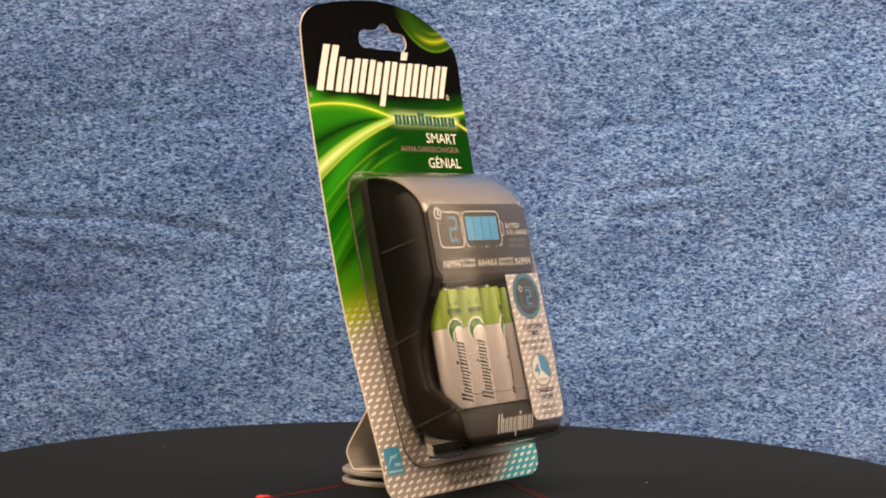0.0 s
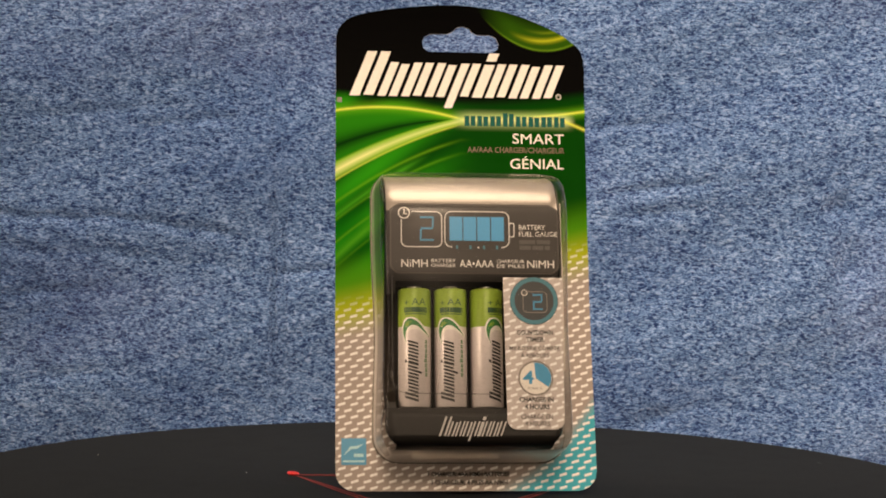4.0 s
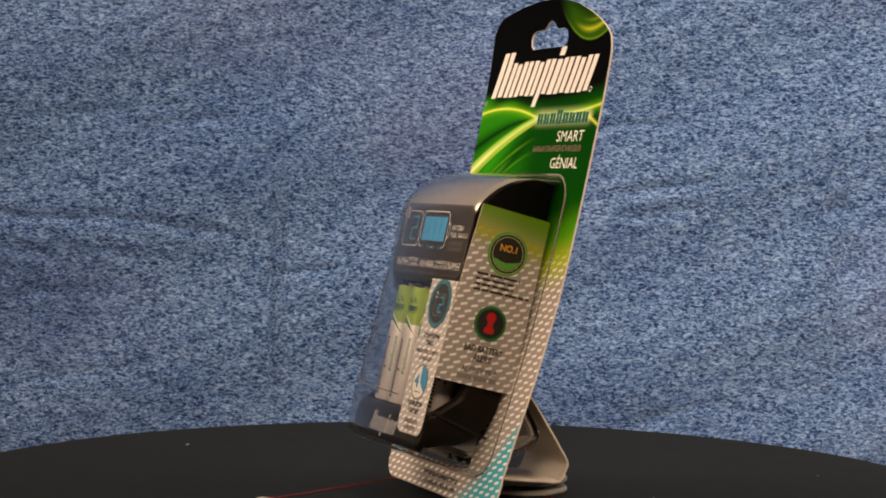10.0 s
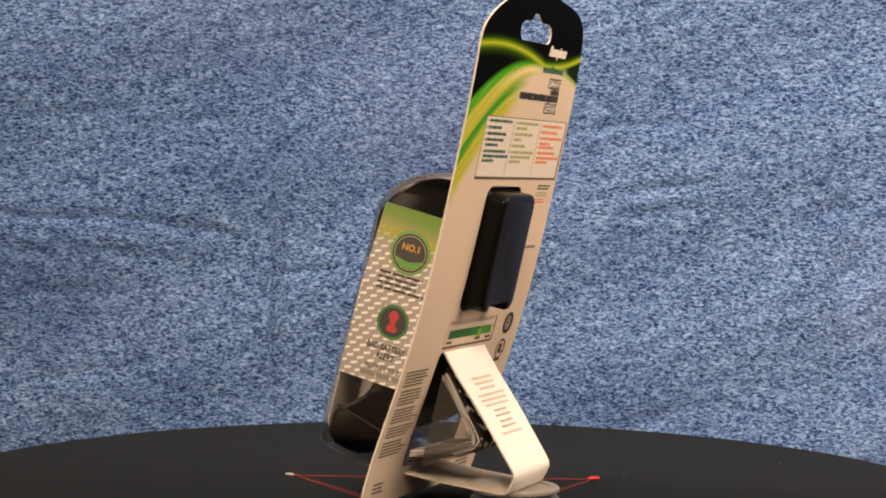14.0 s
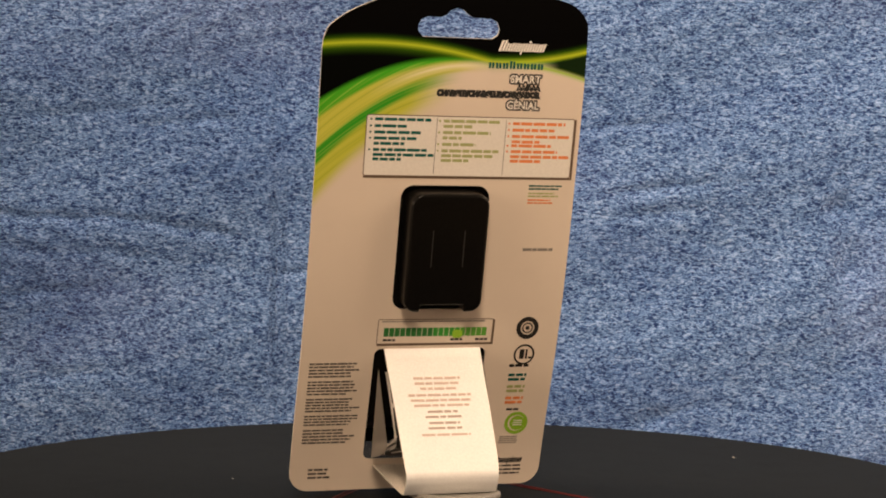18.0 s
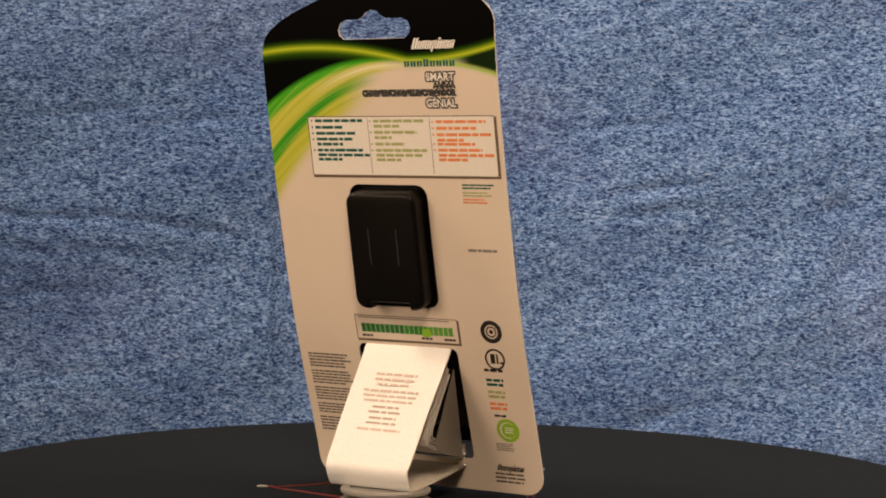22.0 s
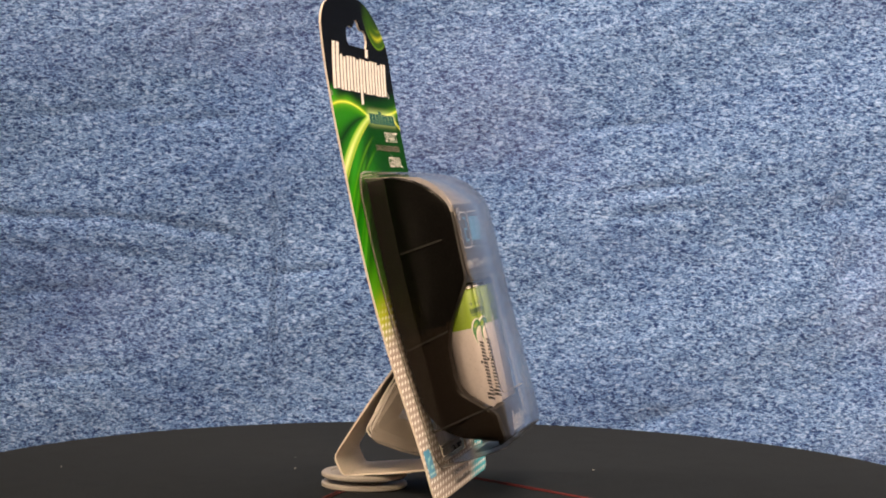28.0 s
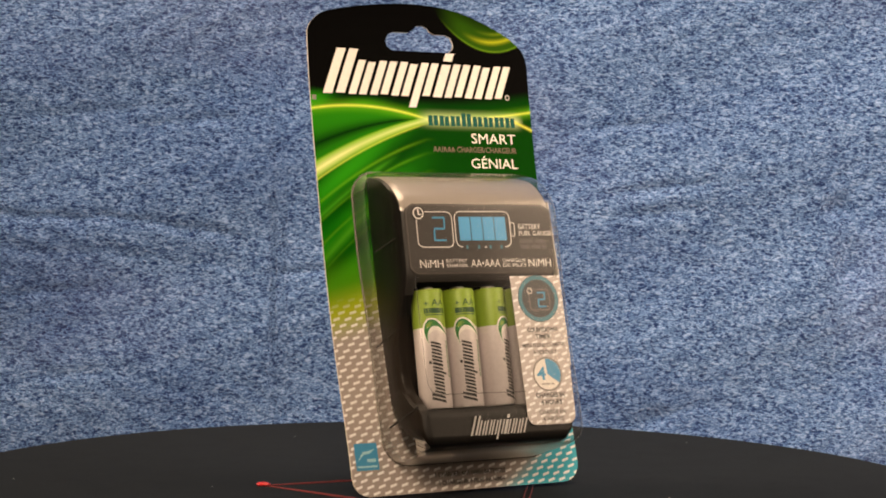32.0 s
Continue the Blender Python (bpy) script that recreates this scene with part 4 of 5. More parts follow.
def batteries(pack):
    for n, uc in enumerate((-13.6, 1.3, 16.2, 31.1)):
        yc, r = -26.2, 6.75

        def cyl(a, b, lift=0.05, uc=uc):
            k = a / r
            return Vector((uc + (r + lift) * math.sin(k), yc - (r + lift) * math.cos(k), b)) * K

        bm = bmesh.new()
        lathe(bm, [(0.01, 32.3), (4.5, 32.3), (6.3, 32.6), (6.75, 33.2), (6.75, 66)], 40, (uc, yc, 0))
        cell = smooth(part("battery", bm, BATTERY_SILVER, pack, "AA cell with silver sleeve and green top"), 40)
        bm = bmesh.new()
        lathe(bm, [(6.77, 65.6), (6.77, 80.6), (6.5, 81.2), (6.2, 81.4), (0.01, 81.4)], 40, (uc, yc, 0))
        smooth(part("green_band", bm, BATTERY_GREEN, cell), 40)
        bm = bmesh.new()
        lathe(bm, [(3.1, 81.2), (3.1, 82.3), (2.7, 82.8), (0.01, 82.9)], 24, (uc, yc, 0))
        smooth(part("terminal", bm, STEEL, cell), 40)
        # turned a little about its axis, cell by cell
        off = (0.0, -0.3, 4.8, 5.4)[n]
        words("size_text", "AA", off - 1.7, 74.3, off + 4.4, 77.0, None, BATTERY_INK, cell, bend=cyl)
        words("plus_text", "+", off - 4.8, 74.5, off - 2.9, 76.2, None, BATTERY_INK, cell, bend=cyl)
        bm = bmesh.new()
        for b0, b1, w in ((71.2, 73.4, 5.0), (70.4, 70.8, 4.6)):
            for i in range(8):
                a = off - w + i * w / 4
                bm.faces.new([bm.verts.new(cyl(*q, 0.04)) for q in ((a, b0), (a + w / 4, b0), (a + w / 4, b1), (a, b1))])
        part("print_bars", bm, BATTERY_INK, cell)
        # curved flashes below the green top
        outer = curve_through([(-3.2, 56.5), (-3.6, 57.7), (-5.2, 61.5), (-5.6, 65.0), (-4.4, 67.8), (-2.2, 68.8), (0.5, 67.5), (3.5, 64.5), (6.5, 61.3), (7.5, 60)], 3)
        inner = curve_through([(-3.2, 56.5), (-3.6, 57.7), (-4.4, 61.0), (-4.0, 63.8), (-2.8, 65.4), (-1.2, 66.0), (1.0, 65.4), (3.6, 63.4), (6.5, 61.2), (7.5, 60)], 3)
        rim = [(a + (0.55 if a > -2 else -0.55 if a < -3 else 0.0), b + 0.5) for a, b in outer]
        low = [(a, b - 1.9 * math.sin(math.pi * i / (len(inner) - 1))) for i, (a, b) in enumerate(inner)]
        for hi, lo, mat, name in ((rim, outer, CREAM_INK, "pale_flash"), (outer, inner, DARK_GREEN_INK, "green_flash"), (inner, low, CREAM_INK, "pale_flash")):
            bm = bmesh.new()
            for i in range(len(hi) - 1):
                bm.faces.new([bm.verts.new(cyl(off + q[0], q[1], 0.06)) for q in (hi[i], hi[i + 1], lo[i + 1], lo[i])])
            bmesh.ops.remove_doubles(bm, verts=bm.verts[:], dist=1e-6)
            bmesh.ops.recalc_face_normals(bm, faces=bm.faces[:])
            part(name, bm, mat, cell)
        wordmark(34.5, off - 1.2, 60.5, off + 4.6, None, BLACK_INK, cell, ink=0.38, slant=0.3, gap=0.2, bend=lambda p, q, o=off: cyl(o - 0.2 - (q - o), p, 0.05))
        wordmark(45.0, off - 4.6, 60.0, off - 2.9, None, DARK_GREEN_INK, cell, letters="xxxhxxxx", slant=0.0, gap=0.35, bend=lambda p, q, o=off: cyl(o + 0.6 - (q - o), p, 0.05))


def blister(pack):
    bm = bmesh.new()
    lo, hi = 11.7, 137.0
    vs = sorted({round(float(x), 2) for x in np.linspace(lo, hi, 60)} | {12.0, 12.5, 13.2, 14.4, 135.4, 136.2, 136.7})
    rows = []
    for v in vs:
        p = lerp(BLISTER_DEPTH, v)
        k = inset_at(v, lo, hi, 11)
        waist = 1.2 * math.exp(-((v - 66) / 26) ** 2)
        a, b = -29.4 + k + waist, 51.4 - k - waist * 0.6
        foot = min(10.0, p * 0.5)
        rows.append([(a, -0.4, v), (a + 0.5, -foot, v), (a + 1.4, -max(p - 4.0, 0.42), v), (a + 1.9, -max(p - 2.2, 0.44), v), (a + 3.0, -max(p - 0.8, 0.46), v), (a + 5.0, -max(p - 0.1, 0.48), v),
                     (10, -p, v), (b - 5.0, -max(p - 0.1, 0.48), v), (b - 3.0, -max(p - 0.8, 0.46), v), (b - 1.9, -max(p - 2.2, 0.44), v), (b - 1.4, -max(p - 4.0, 0.42), v), (b - 0.5, -foot, v), (b, -0.4, v)])
    grid(bm, rows)
    bmesh.ops.recalc_face_normals(bm, faces=bm.faces[:])
    for f in bm.faces:
        c = f.calc_center_median() / K
        if (c.x < -20 or c.x > 42) and abs(f.normal.x) > 0.5:
            f.material_index = 1 if c.y > -9 and c.x < 0 else 2
        elif c.z < 15.5:
            f.material_index = 3
    shell = smooth(part("blister", bm, [CLEAR, HAZY, SIDE_CLEAR, FOOT], pack, "clear moulded plastic blister over the charger"), 60)
    # rolled rim where the blister meets the card; strong haze paints its highlight
    loop = [(r_[0][0] - 0.2, r_[0][2]) for r_ in rows] + [(r_[-1][0] + 0.2, r_[-1][2]) for r_ in reversed(rows)]
    bm = bmesh.new()
    tube = []
    for i, (x, v) in enumerate(loop):
        p, q = np.array(loop[i - 1]), np.array(loop[(i + 1) % len(loop)])
        d = (q - p) / np.linalg.norm(q - p)
        tube.append([(x - d[1] * 0.4 * math.cos(a), -0.75 - 0.4 * math.sin(a), v + d[0] * 0.4 * math.cos(a)) for a in (0, 1.05, 2.09, 3.14, 4.19, 5.24)])
    grid(bm, tube + tube[:1], close=True)
    bmesh.ops.remove_doubles(bm, verts=bm.verts[:], dist=1e-6)
    bmesh.ops.recalc_face_normals(bm, faces=bm.faces[:])
    smooth(part("rim", bm, RIM_CLEAR, shell, "rolled rim of the blister, its highlight put into the colour"), 80)
    # moulded ridge round the cells
    path = curve_through([(-23.6, 92), (-23.6, 86), (-23.6, 60), (-23.6, 46), (-22.8, 40.6), (-19.4, 37.8), (-10, 37.4), (10, 37.2), (22, 37.0), (24, 37)], 6)
    bm = bmesh.new()
    rows = []
    for i, (x, v) in enumerate(path):
        p, q = np.array(path[max(i - 1, 0)]), np.array(path[min(i + 1, len(path) - 1)])
        d = (q - p) / np.linalg.norm(q - p)
        y = -lerp(BLISTER_DEPTH, v)
        rows.append([(x - d[1] * 0.22 * math.cos(a), y - 0.22 * math.sin(a), v + d[0] * 0.22 * math.cos(a)) for a in (0, 1.05, 2.09, 3.14, 4.19, 5.24)])
    grid(bm, rows, close=True)
    bmesh.ops.recalc_face_normals(bm, faces=bm.faces[:])
    smooth(part("ridge", bm, RIDGE, shell, "moulded ridge of the blister"), 80)
    return shell


def insert_card(pack):
    """The folded printed insert under the blister: a strip in front and a panel on the side."""
    def front_at(y0, v0, y1, v1):
        s = (y1 - y0) / (v1 - v0)
        return Matrix(((K, 0, 0, 0), (0, K * s, -K, (y0 - s * v0) * K), (0, K, K * s, 0), (0, 0, 0, 1)))

    at = front_at(-36.9, 23, -34.9, 85.6)
    loop = [(46.9, 85.6), (22.2, 85.6)] + [(23.0 + 4 - 4 * math.cos(radians(k)), 27 - 4 * math.sin(radians(k))) for k in (0, 22, 45, 67, 90)] \
        + [(42.4 + 4 * math.sin(radians(k)), 27 - 4 * math.cos(radians(k))) for k in (0, 22, 45, 67, 90)]
    strip = part("insert_strip", filled([loop], at, 0.35), [INSERT_FRONT, CARD_EDGE, CARD_EDGE], pack, "grey dashed printed strip under the blister")
    art = front_at(-36.95, 23, -34.95, 85.6)
    shape("dial_back", [circle(34.9, 75.9, 10.0, 40)], art, SLATE_INK, strip, "dark round timer picture")
    ring("dial_ring", 34.9, 75.9, 9.8, 1.7, art, DIM_BLUE, strip, 0.14, 40)
    outline("dial_frame", 30.2, 70.9, 40.4, 79.8, 1.8, 0.3, art, GREY_INK, strip, 0.14)
    ring("dial_clock", 30.9, 79.2, 1.3, 0.3, art, CREAM_INK, strip, 0.16)
    segs = [(34.4, 78.0, 38.4, 78.7), (37.7, 75.7, 38.4, 78.3), (34.5, 75.1, 38.1, 75.8), (34.4, 72.6, 35.1, 75.2), (34.4, 72.1, 38.4, 72.8)]
    shape("dial_digit", [[(a, b), (c, b), (c, d), (a, d)] for a, b, c, d in segs], art, BLUE_INK, strip, "", 0.14)
    words("strip_text", "COUNTDOWN", 27.6, 61.7, 42.4, 63.7, art, BLACK_INK, strip, bold=0.03)
    words("strip_text", "TIMER", 31.2, 58.9, 38.8, 60.8, art, BLACK_INK, strip, bold=0.03)
    words("strip_text", "MINUTERIE COMPTE", 24.4, 55.3, 45.0, 57.1, art, DARK_INK, strip, bold=0.012)
    words("strip_text", "À REBOURS", 29.0, 52.4, 40.6, 54.6, art, DARK_INK, strip, bold=0.012)
    shape("hours_dial", [circle(34.9, 43.9, 7.0, 40)], art, CREAM_INK, strip)
    ring("hours_dial_rim", 34.9, 43.9, 7.2, 0.7, art, GREY_INK, strip, 0.14, 40)
    shape("hours_wedge", [[(34.9, 43.9)] + [(34.9 + 6.4 * math.cos(radians(k)), 43.9 + 6.4 * math.sin(radians(k))) for k in range(-35, 96, 10)]], art, BLUE_INK, strip, "", 0.14)
    words("hours_digit", "4", 29.6, 41.6, 34.0, 47.0, art, BLUE_INK, strip, thick=0.16, bold=0.02)
    lines_of_text("hours_print", 31.5, 38.6, 38, 40.2, 1, art, GREY_INK, strip)
    words("strip_text", "CHARGES IN", 28.0, 34.2, 42.0, 36.2, art, BLACK_INK, strip, bold=0.03)
    words("strip_text", "4 HOURS", 30.2, 31.2, 40.4, 33.3, art, BLACK_INK, strip, bold=0.03)
    words("strip_text", "CHARGE EN", 28.6, 27.2, 41.6, 29.2, art, DARK_INK, strip, bold=0.012)
    words("strip_text", "4 HEURES", 30.2, 24.4, 40.4, 26.4, art, DARK_INK, strip, bold=0.012)

    side = plane_side(47.2)
    loop = [(-36.2, 47.2), (-2.0, 46.4), (-1.0, 116.9), (-31.6, 117.9), (-34.2, 88)]
    panel = part("insert_panel", filled([loop], side, 0.35), [INSERT_SIDE, CARD_EDGE, CARD_EDGE], pack, "printed side panel, yellow-green fading to grey dashes")
    side = plane_side(47.24)
    shape("badge", [circle(-16.6, 100.6, 8.8, 40)], side, DARK_GREEN_INK, panel, "round dark green badge")
    ring("badge_rim", -16.6, 100.6, 8.8, 0.8, side, GREEN_INK, panel, 0.12, 40)
    shape("badge_centre", [circle(-16.6, 100.6, 7.9, 40)], side, BLACK_INK, panel, "", 0.12)
    ring("badge_ring", -16.6, 100.6, 8.0, 0.25, side, OLIVE_INK, panel, 0.14, 40)
    ring("badge_ring", -16.6, 100.6, 6.9, 0.3, side, OLIVE_INK, panel, 0.16, 40)
    arc = [(-16.6 + 6.4 * math.cos(radians(k)), 100.6 + 6.4 * math.sin(radians(k))) for k in range(200, 341, 10)]
    shape("badge_glow", [arc + [(-14.0, 97.4), (-16.6, 97.0), (-19.2, 97.4)]], side, GREEN_INK, panel, "", 0.15)
    words("badge_text", "NO.1", -20.4, 101.3, -12.9, 104.2, side, YELLOW_INK, panel, thick=0.2, bold=0.03)
    lines_of_text("badge_print", -21.6, 97.2, -11.6, 100.4, 3, side, LIME_INK, panel, 0.3, 0.35, 3, True)
    lines_of_text("claim_text", -28.0, 83.0, -3.0, 91.4, 4, side, BLACK_INK, panel, 0.35, 0.45, 5)
    shape("alert_badge", [circle(-17.6, 72.2, 7.0, 40)], side, BLACK_INK, panel, "round dark alert badge")
    ring("alert_rim", -17.6, 72.2, 7.0, 1.1, side, DARK_GREEN_INK, panel, 0.12, 40)
    shape("alert_lamp", [circle(-17.6, 74.6, 2.1, 20), rounded(-19.9, 68.2, -15.3, 70.8, 1.2), [(-18.8, 70.5), (-16.4, 70.5), (-16.4, 73.5), (-18.8, 73.5)]], side, RED_INK, panel, "", 0.14)
    words("alert_text", "BAD BATTERY", -26.6, 60.2, -9.4, 62.9, side, BLACK_INK, panel, bold=0.03)
    words("alert_text", "ALERT", -22.0, 56.6, -13.6, 59.3, side, BLACK_INK, panel, bold=0.03)
    words("alert_text", "ALERTE PILE", -26.0, 52.0, -10.2, 54.2, side, DARK_INK, panel, bold=0.015)
    lines_of_text("alert_text", -27.2, 48.6, -9.2, 51.0, 1, side, GREY_INK, panel, 0.05, 0.85)


def front_art(pack, card):
    at = plane_front(-0.34)
    wordmark(-38.9, 171.4, 58.0, 191.2, at, WHITE_INK, card, slant=0.4, gap=0.16)
    ring("mark_dot", 53.0, 172.3, 1.2, 0.35, at, WHITE_INK, card)
    wordmark(11.4, 158.6, 55.8, 164.6, at, TEAL_INK, card, letters="xxxhxxxx", slant=0.0, gap=0.14, ink=0.43)
    words("smart_text", "SMART", 32.4, 151.0, 55.2, 155.5, at, WHITE_INK, card)
    words("charger_text", "AA/AAA CHARGER/CHARGEUR", 12.5, 146.8, 55.2, 149.4, at, DIM_INK, card, bold=0.01)
    words("genial_text", "GÉNIAL", 31.2, 139.8, 55.0, 145.4, at, WHITE_INK, card)
    shape("corner_mark", [[(-44.2, 168.3), (-42.2, 168.3), (-42.2, 170.4), (-44.2, 170.4)]], at, GREY_INK, card)
    shape("blue_badge", [[(-42.6, 10.9), (-32.2, 10.9), (-32.2, 22.0), (-42.6, 22.0)]], at, BLUE_INK, card, "square blue badge")
    pale = material("pale blue ink", (0.35, 0.62, 0.70), 0.5, grain=0.1)
    shape("badge_arc", [[(-41.8, 14.6), (-38.6, 17.4), (-36.0, 17.6), (-33.4, 19.6), (-36.4, 18.8), (-39.0, 18.6)], [(-42.0, 12.0), (-33.0, 12.0), (-33.0, 12.8), (-42.0, 12.8)], [(-37.4, 14.2), (-33.4, 14.2), (-33.4, 15.6), (-37.4, 15.6)]],
          at, pale, card, "", 0.12)
    words("content_text", "1 CHARGER: 4AA NiMH BATTERIES", -6.6, 6.1, 27.6, 8.0, at, BLACK_INK, card, bold=0.03)
    words("content_text", "1 CHARGEUR: 4 PILES AA NiMH", -5.0, 2.6, 26.8, 4.5, at, BLACK_INK, card, bold=0.03)


def back_art(pack, card):
    at = plane_back(0.54)
    wordmark(7.2, 186.9, 27.8, 191.2, at, WHITE_INK, card)
    wordmark(3.6, 180.0, 26.6, 183.0, at, TEAL_INK, card, letters="xxxhxxxx", slant=0.0, gap=0.25)
    for text, box in (("SMART", (13.1, 174.3, 26.0, 177.6)), ("GÉNIAL", (12.3, 163.8, 26.0, 168.0))):
        a0, b0, a1, b1 = box
        words("text_shade", text, a0 - 0.6, b0 - 0.6, a1 + 0.6, b1 + 0.6, at, BLACK_INK, card, thick=0.03, bold=0.15)
        words("smart_text" if text == "SMART" else "genial_text", text, *box, at, CREAM_INK, card, thick=0.12, bold=0.02)
    for text, a0, b0, a1, b1 in (("AA/AAA", 16.2, 171.6, 26.0, 173.4), ("CHARGER/CHARGEUR/CARGADOR", -16.8, 168.6, 26.2, 170.7)):
        words("type_shade", text, a0 - 0.5, b0 - 0.45, a1 + 0.4, b1 + 0.45, at, BLACK_INK, card, thick=0.03, bold=0.14)
        words("type_text", text, a0, b0, a1, b1, at, SLATE_INK, card, thick=0.12)
    # facts box with three columns
    outline("facts_frame", -45.2, 135.8, 42.3, 160.5, 1.2, 0.35, at, SHADOW_INK, card)
    shape("facts_field", [rounded(-44.8, 136.2, 41.9, 160.1, 1.0)], at, CREAM_INK, card, "", 0.02)
    shape("facts_edge", [[(-45.0, 135.0), (43.0, 135.2), (43.0, 136.0), (-45.0, 135.8)], [(42.3, 135.4), (43.1, 135.4), (43.1, 160.0), (42.3, 160.2)]], at, SHADOW_INK, card)
    for x in (-16.1, 12.9):
        shape("column_line", [[(x - 0.12, 137), (x + 0.12, 137), (x + 0.12, 159.6), (x - 0.12, 159.6)]], at, GREY_INK, card)
    for x0, mat, seed, rows in ((-41.6, TEAL_INK, 11, ((159.2, 23.0, 1), (156.5, 13.7, 1), (154.0, 19.0, 1), (151.6, 18.0, 1), (149.5, 12.6, 0), (147.0, 22.0, 1), (145.0, 25.0, 0), (143.2, 11.6, 0))),
                                (-13.4, OLIVE_INK, 12, ((159.0, 23.5, 1), (156.9, 12.0, 0), (154.4, 20.0, 1), (152.2, 8.0, 0), (149.6, 14.0, 1), (147.0, 24.0, 1), (145.0, 22.0, 0), (143.1, 12.0, 0))),
                                (15.8, ORANGE_INK, 13, ((158.6, 22.5, 1), (156.0, 18.0, 1), (153.4, 24.5, 1), (151.2, 12.0, 0), (149.6, 17.0, 1), (147.2, 20.0, 1), (145.1, 25.0, 0), (143.3, 13.0, 0)))):
        for k, (top, wide, bullet) in enumerate(rows):
            lines_of_text("facts_text", x0, top - 1.9, x0 + wide, top, 1, at, mat, card, 0.0, 0.62, seed * 10 + k)
            if bullet:
                shape("bullet", [circle(x0 - 1.6, top - 0.6, 0.45, 8)], at, mat, card)
    lines_of_text("notice_text", 25.0, 130.4, 39.6, 132.9, 2, at, TEAL_INK, card, 0.15, 0.5, 21)
    lines_of_text("notice_text", 25.0, 127.4, 39.0, 129.8, 2, at, OLIVE_INK, card, 0.2, 0.5, 22)
    lines_of_text("notice_text", 25.0, 124.6, 37.0, 127.0, 2, at, ORANGE_INK, card, 0.2, 0.5, 23)
    lines_of_text("link_text", 25.0, 105.0, 38.4, 106.4, 1, at, GREY_INK, card, 0.0, 0.8, 24)
    # run-time meter
    outline("meter_frame", -33.7, 65.4, 15.7, 76.2, 0.5, 0.3, at, SHADOW_INK, card)
    shape("meter_edge", [[(-33.4, 64.6), (16.4, 64.8), (16.4, 65.5), (-33.4, 65.3)], [(15.7, 65.0), (16.4, 65.0), (16.4, 75.6), (15.7, 75.8)]], at, SHADOW_INK, card)
    lines_of_text("meter_text", -32.0, 74.4, 14.0, 75.4, 1, at, GREY_INK, card, 0.1, 0.5, 25)
    for i in range(19):
        f = i / 18
        mat = DARK_GREEN_INK if f < 0.45 else METER_GREEN if f < 0.74 else GREEN_INK
        x = -30.9 + i * 2.33
        shape("meter_cell", [[(x, 68.7), (x + 2.0, 68.7), (x + 2.0, 72.4), (x, 72.4)]], at, mat, card)
    shape("meter_marker", [rounded(-1.6, 67.8, 2.6, 71.4, 1.2)], at, LIME_INK, card, "", 0.14)
    for x in (-31, -2.2, 8.6):
        lines_of_text("meter_text", x, 66.4, x + 5.2, 67.6, 1, at, BLACK_INK, card, 0.0, 0.8, 26)
    # round marks
    ring("round_mark", 31.0, 71.8, 4.9, 1.9, at, BLACK_INK, card)
    ring("round_mark", 31.0, 71.8, 2.4, 0.6, at, BLACK_INK, card)
    shape("mark_core", [circle(31.0, 71.8, 0.9, 12)], at, BLACK_INK, card)
    ring("round_mark", 31.0, 59.9, 4.6, 0.8, at, BLACK_INK, card)
    shape("mark_core", [[(29.0, 58.0), (31.0, 58.0), (31.0, 62.2), (29.0, 62.2)], [(31.6, 58.0), (32.4, 58.0), (32.4, 62.2), (31.6, 62.2)], [(33.0, 58.0), (34.4, 58.0), (34.4, 58.9), (33.0, 58.9)]], at, BLACK_INK, card)
    lines_of_text("mark_text", 25.2, 53.8, 33.6, 55.6, 1, at, BLACK_INK, card, 0.0, 0.7, 31)
    for v0, v1, mat in ((47.2, 51.2, TEAL_INK), (41.9, 45.9, OLIVE_INK), (36.6, 40.6, ORANGE_INK)):
        lines_of_text("mark_text", 25.4, v0, 33.4, v1, 2, at, mat, card, 0.1, 0.6, 32)
    lines_of_text("mark_text", 26.6, 34.0, 32.0, 35.2, 1, at, BLACK_INK, card, 0.0, 0.8, 33)
    ring("round_mark", 31.8, 28.3, 5.2, 1.5, at, LIME_INK, card)
    shape("mark_core", [circle(32.2, 28.3, 3.3, 28)], at, LIME_INK, card)
    shape("mark_core", [[(30.4, v), (34.4, v), (34.4, v + 0.4), (30.4, v + 0.4)] for v in (29.2, 28.2, 27.2)], at, CREAM_INK, card, "", 0.1)
    lines_of_text("mark_text", 25.2, 18.4, 33.6, 22.2, 4, at, GREY_INK, card, 0.1, 0.5, 34)
    wordmark(24.0, 9.8, 37.2, 12.6, at, BLACK_INK, card)
    lines_of_text("address_text", 23.0, 3.6, 37.0, 8.8, 3, at, DARK_INK, card, 0.1, 0.45, 35)
    for v0, v1, n in ((50.4, 57.4, 5), (42.6, 49.4, 5), (35.0, 41.6, 5), (28.8, 34.0, 4), (20.6, 27.6, 5)):
        lines_of_text("legal_text", -60.6, v0, -37.4, v1, n, at, DARK_INK, card, 0.3, 0.5, int(v0))
    lines_of_text("legal_text", -56.9, 4.6, -46.4, 9.8, 3, at, DARK_INK, card, 0.3, 0.5, 37)


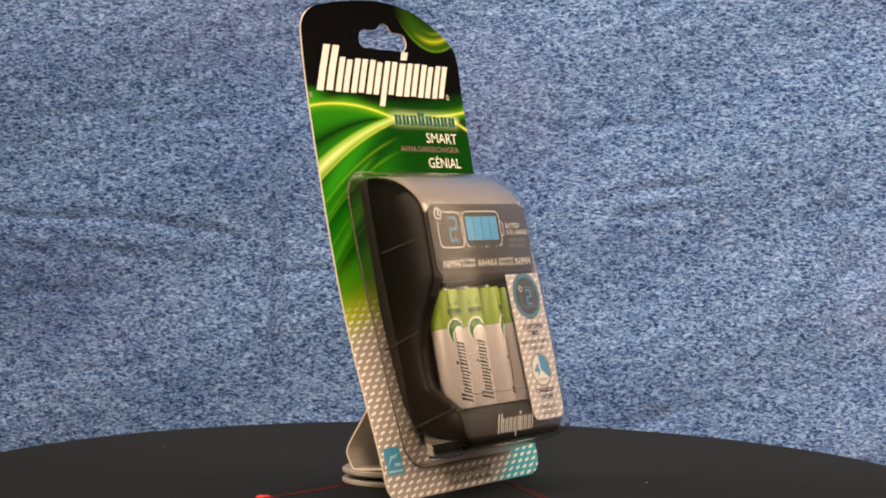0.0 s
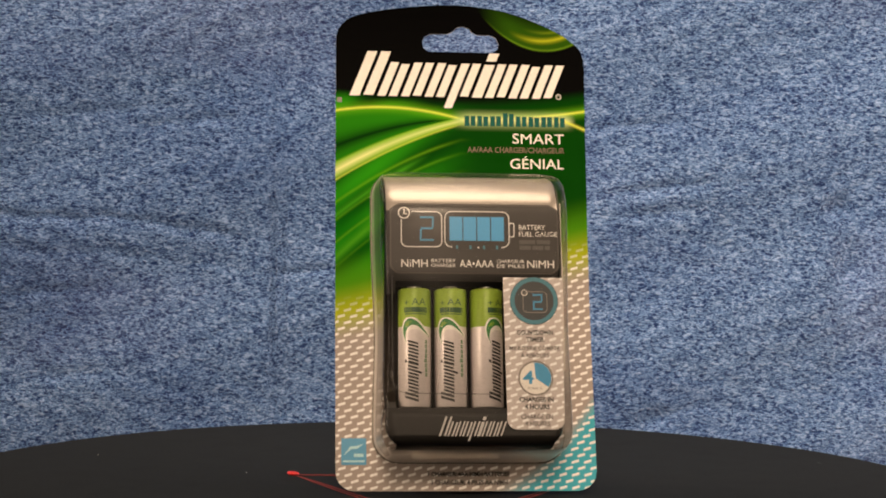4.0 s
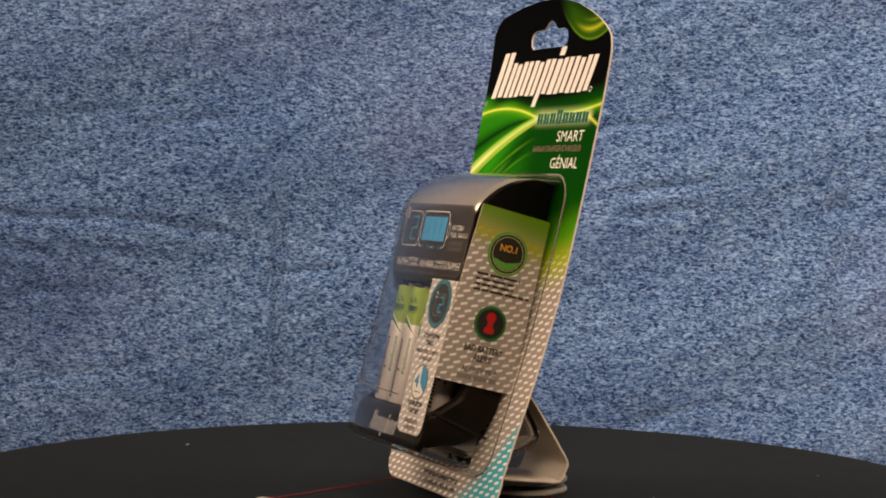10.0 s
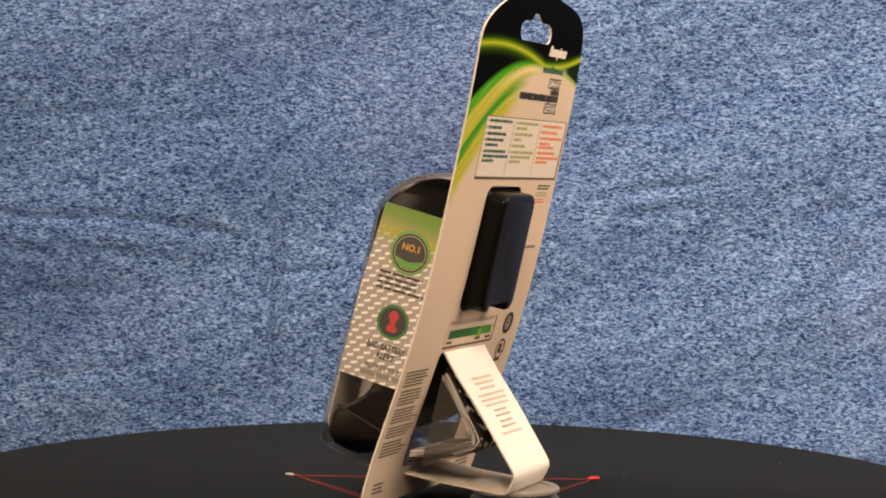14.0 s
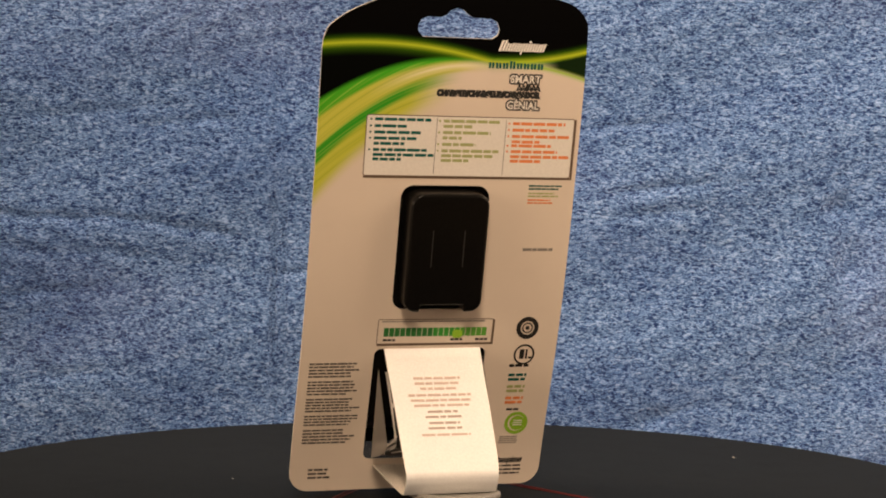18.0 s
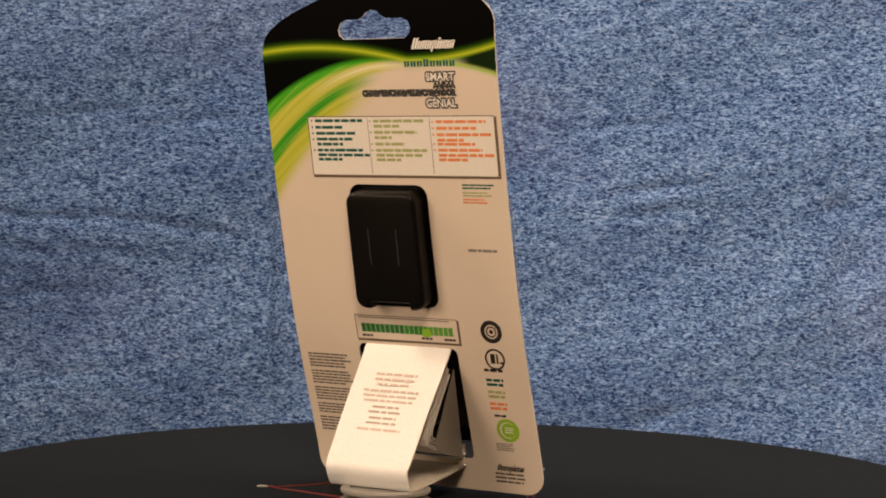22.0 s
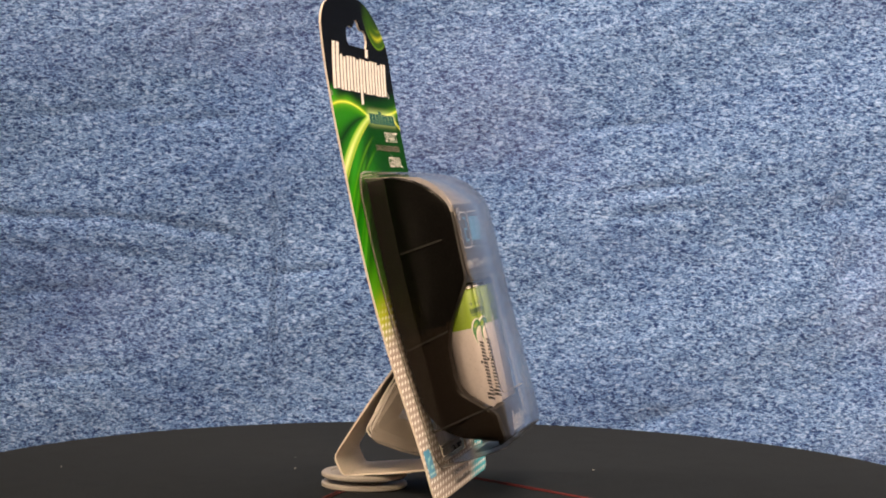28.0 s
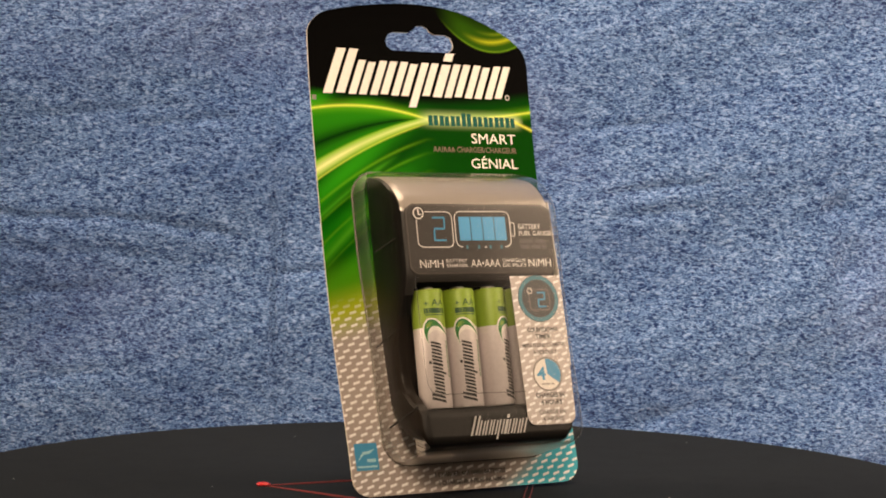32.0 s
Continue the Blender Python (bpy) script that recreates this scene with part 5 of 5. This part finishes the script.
def support_leg(pack):
    """The board strip pulled out of the slot and folded into a foot."""
    path = [(-1.5, 63.8), (0.6, 62.9), (12, 51.2), (24.6, 39.2), (37.4, 26.5), (39.4, 24.3), (40.0, 22.6), (39.6, 20.2), (38.7, 16.9), (37.8, 15.4), (36.0, 14.8), (24, 13.4), (12, 11.8), (0.55, 10.6)]
    bm = bmesh.new()
    rows = []
    for i, (y, v) in enumerate(path):
        f = min(i / 5.0, 1.0)
        a, b = -11.6 + 2.3 * f, 30.2 - 1.1 * f
        p, q = np.array(path[max(i - 1, 0)]), np.array(path[min(i + 1, len(path) - 1)])
        d = (q - p) / np.linalg.norm(q - p)
        n = np.array((d[1], -d[0])) * -0.35
        rows.append([(a, y + n[0], v + n[1]), (b, y + n[0], v + n[1]), (b, y - n[0], v - n[1]), (a, y - n[0], v - n[1])])
    grid(bm, rows, close=True)
    bmesh.ops.recalc_face_normals(bm, faces=bm.faces[:])
    for k, f in enumerate(bm.faces):
        f.material_index = 1 if k % 4 else 0
    leg = smooth(part("support_leg", bm, [WHITE_BOARD, CARD_EDGE], pack, "board flap, white outside and grey inside, folded out as a prop"), 30)
    dy, dv = 37.4 - 0.6, 26.5 - 62.9
    s = math.hypot(dy, dv)
    ey, ev = -dy / s, -dv / s
    at = Matrix(((-K, 0, 0, 0), (0, K * ey, K * ev, (37.4 + 0.37 * 0.70) * K), (0, K * ev, -K * ey, (26.5 + 0.37 * 0.72) * K), (0, 0, 0, 1)))
    ink = material("red-brown small print", (0.62, 0.50, 0.45), 0.5, grain=0.1)
    dark = material("grey-brown small print", (0.45, 0.36, 0.32), 0.5, grain=0.1)
    for b1, n, w, m in ((39.0, 3, 10.5, ink), (31.6, 3, 13.2, ink), (24.2, 2, 8.0, dark), (19.2, 2, 8.0, dark), (14.0, 1, 10.5, ink)):
        lines_of_text("print", -9.9 - w, b1 - 2.3 * n, -9.9 + w, b1, n, at, m, leg, 0.3, 0.42, int(b1), True)
    # bent leaflets behind the strip, folded once and looped at the head
    for i in range(5):
        o = i * 1.15
        path = [(1.6 - o * 0.25, 57.0 - o), (3.4 - o * 0.45, 56.4 - o), (12.6 - o * 0.75, 46.0 - o * 0.5), (22.6 - o, 34.6), (23.8 - o, 32.2), (23.4 - o, 29.8 + o * 0.3), (21.2 - o, 28.0 + o * 0.5),
                (11, 22.6 + o * 0.8), (1.2, 17.8 + o), (-6.2, 15.6 + o * 0.9)]
        bm = bmesh.new()
        rows = []
        for j, (y, v) in enumerate(path):
            p, q = np.array(path[max(j - 1, 0)]), np.array(path[min(j + 1, len(path) - 1)])
            d = (q - p) / np.linalg.norm(q - p)
            n = np.array((d[1], -d[0])) * -0.34
            wave = 0.25 * math.sin(1.9 * j + 2.3 * i)
            a, b = -9.6 + 0.5 * math.sin(3.0 * i), 28.4 + 0.7 * math.cos(2.0 * i)
            rows.append([(a, y + n[0] + wave, v + n[1]), (b, y + n[0] - wave, v + n[1]), (b, y - n[0] - wave, v - n[1]), (a, y - n[0] + wave, v - n[1])])
        sk = grid(bm, rows, close=True)
        bm.faces.new(sk[0])
        bm.faces.new(sk[-1])
        bmesh.ops.recalc_face_normals(bm, faces=bm.faces[:])
        leaf = smooth(part("leaflet", bm, LEAFLET_DARK if i < 2 else LEAFLET_PAPER, pack, "folded instruction leaflet"), 35)
        if i == 0:
            # bold printed bars on the outermost sheet
            at = Matrix(((K, 0, 0, 0), (0, K * 0.66, K * 0.75, 13.5 * K), (0, -K * 0.75, K * 0.66, 45.4 * K), (0, 0, 0, 1)))
            for k, (a0, b0, a1, b1, ink) in enumerate(((-8.4, -6, -3.0, 8, CREAM_INK), (-1.5, -5, 4.5, 4, CREAM_INK), (6.5, -6, 9.0, 9, WHITE_INK), (12, -3, 24, 6, CREAM_INK))):
                shape("print_block", [[(a0, b0), (a1, b0), (a1, b1), (a0, b1)]], at, ink, leaf, "", 0.5)
    # clear pocket walls on both sides of the leaflets; the first has sheen in its colour
    for x, film in ((-12.6, SHEEN_POCKET), (32.6, POCKET)):
        side = plane_side(x)
        loop = [(1.4, 17.0), (11, 21.2), (20.0, 26.4), (21.6, 28.6), (21.2, 31.4), (11.6, 43.6), (2.0, 55.6)]
        smooth(part("pocket_wall", filled([loop], side, 0.25), [film, film, film], pack, "hazy clear plastic wall of the leaflet pocket"))
    return leg


def bow_card(obs):
    """Bend the card and what is fixed on it; what stands well off the card stays."""
    for ob in obs:
        me = ob.data
        bm = bmesh.new()
        bm.from_mesh(me)
        zs = [v.co.z for v in bm.verts]
        if max(zs) - min(zs) > 6 * K:
            for z in range(5, 210, 5):
                if min(zs) < z * K < max(zs):
                    bmesh.ops.bisect_plane(bm, geom=bm.verts[:] + bm.edges[:] + bm.faces[:], plane_co=(0, 0, z * K), plane_no=(0, 0, 1))
        for v in bm.verts:
            off = max(-v.co.y / K - 3.0, v.co.y / K - 1.0, 0.0)
            v.co.y -= bow(v.co.z / K) * max(1.0 - off / 14.0, 0.0) * K
        bm.to_mesh(me)
        bm.free()


def blister_pack():
    pack = empty("blister_pack")
    loops = [card_outline(), hang_hole(), rounded(*PLUG_HOLE, 5)[::-1], rounded(*LEG_SLOT, 3)[::-1]]
    card = part("backing_card", filled(loops, plane_front(-0.3), 0.8), [FRONT, BACK, CARD_EDGE], pack, "printed hang card, black and green above pale grey")
    front_art(pack, card)
    back_art(pack, card)
    charger(pack)
    batteries(pack)
    insert_card(pack)
    leg = support_leg(pack)
    shell = blister(pack)
    bow_card([card, leg, shell, *card.children, *leg.children, *shell.children])
    return tagged(pack, "battery charger in clear blister on printed green and black card", "blister pack")


platter = turntable()
prop = spool()
pack = blister_pack()

# ---- what moves ----


def angle(t):
    """Turn of the platter in degrees: one lap in thirty seconds, clockwise from above."""
    return 54.09 - 12.004 * t


def motions():
    times = [k * 0.5 for k in range(65)]
    walk(platter, [(t, pose(0, 0, 0, 0, 0, angle(t))) for t in times])
    walk(prop, [(t, pose(0, 0, 0, 0, 0, angle(t)) @ pose(0.006, 0.0353, 0)) for t in times])
    walk(pack, [(t, pose(0, 0, 0, -TILT, 0, angle(t))) for t in times])


motions()
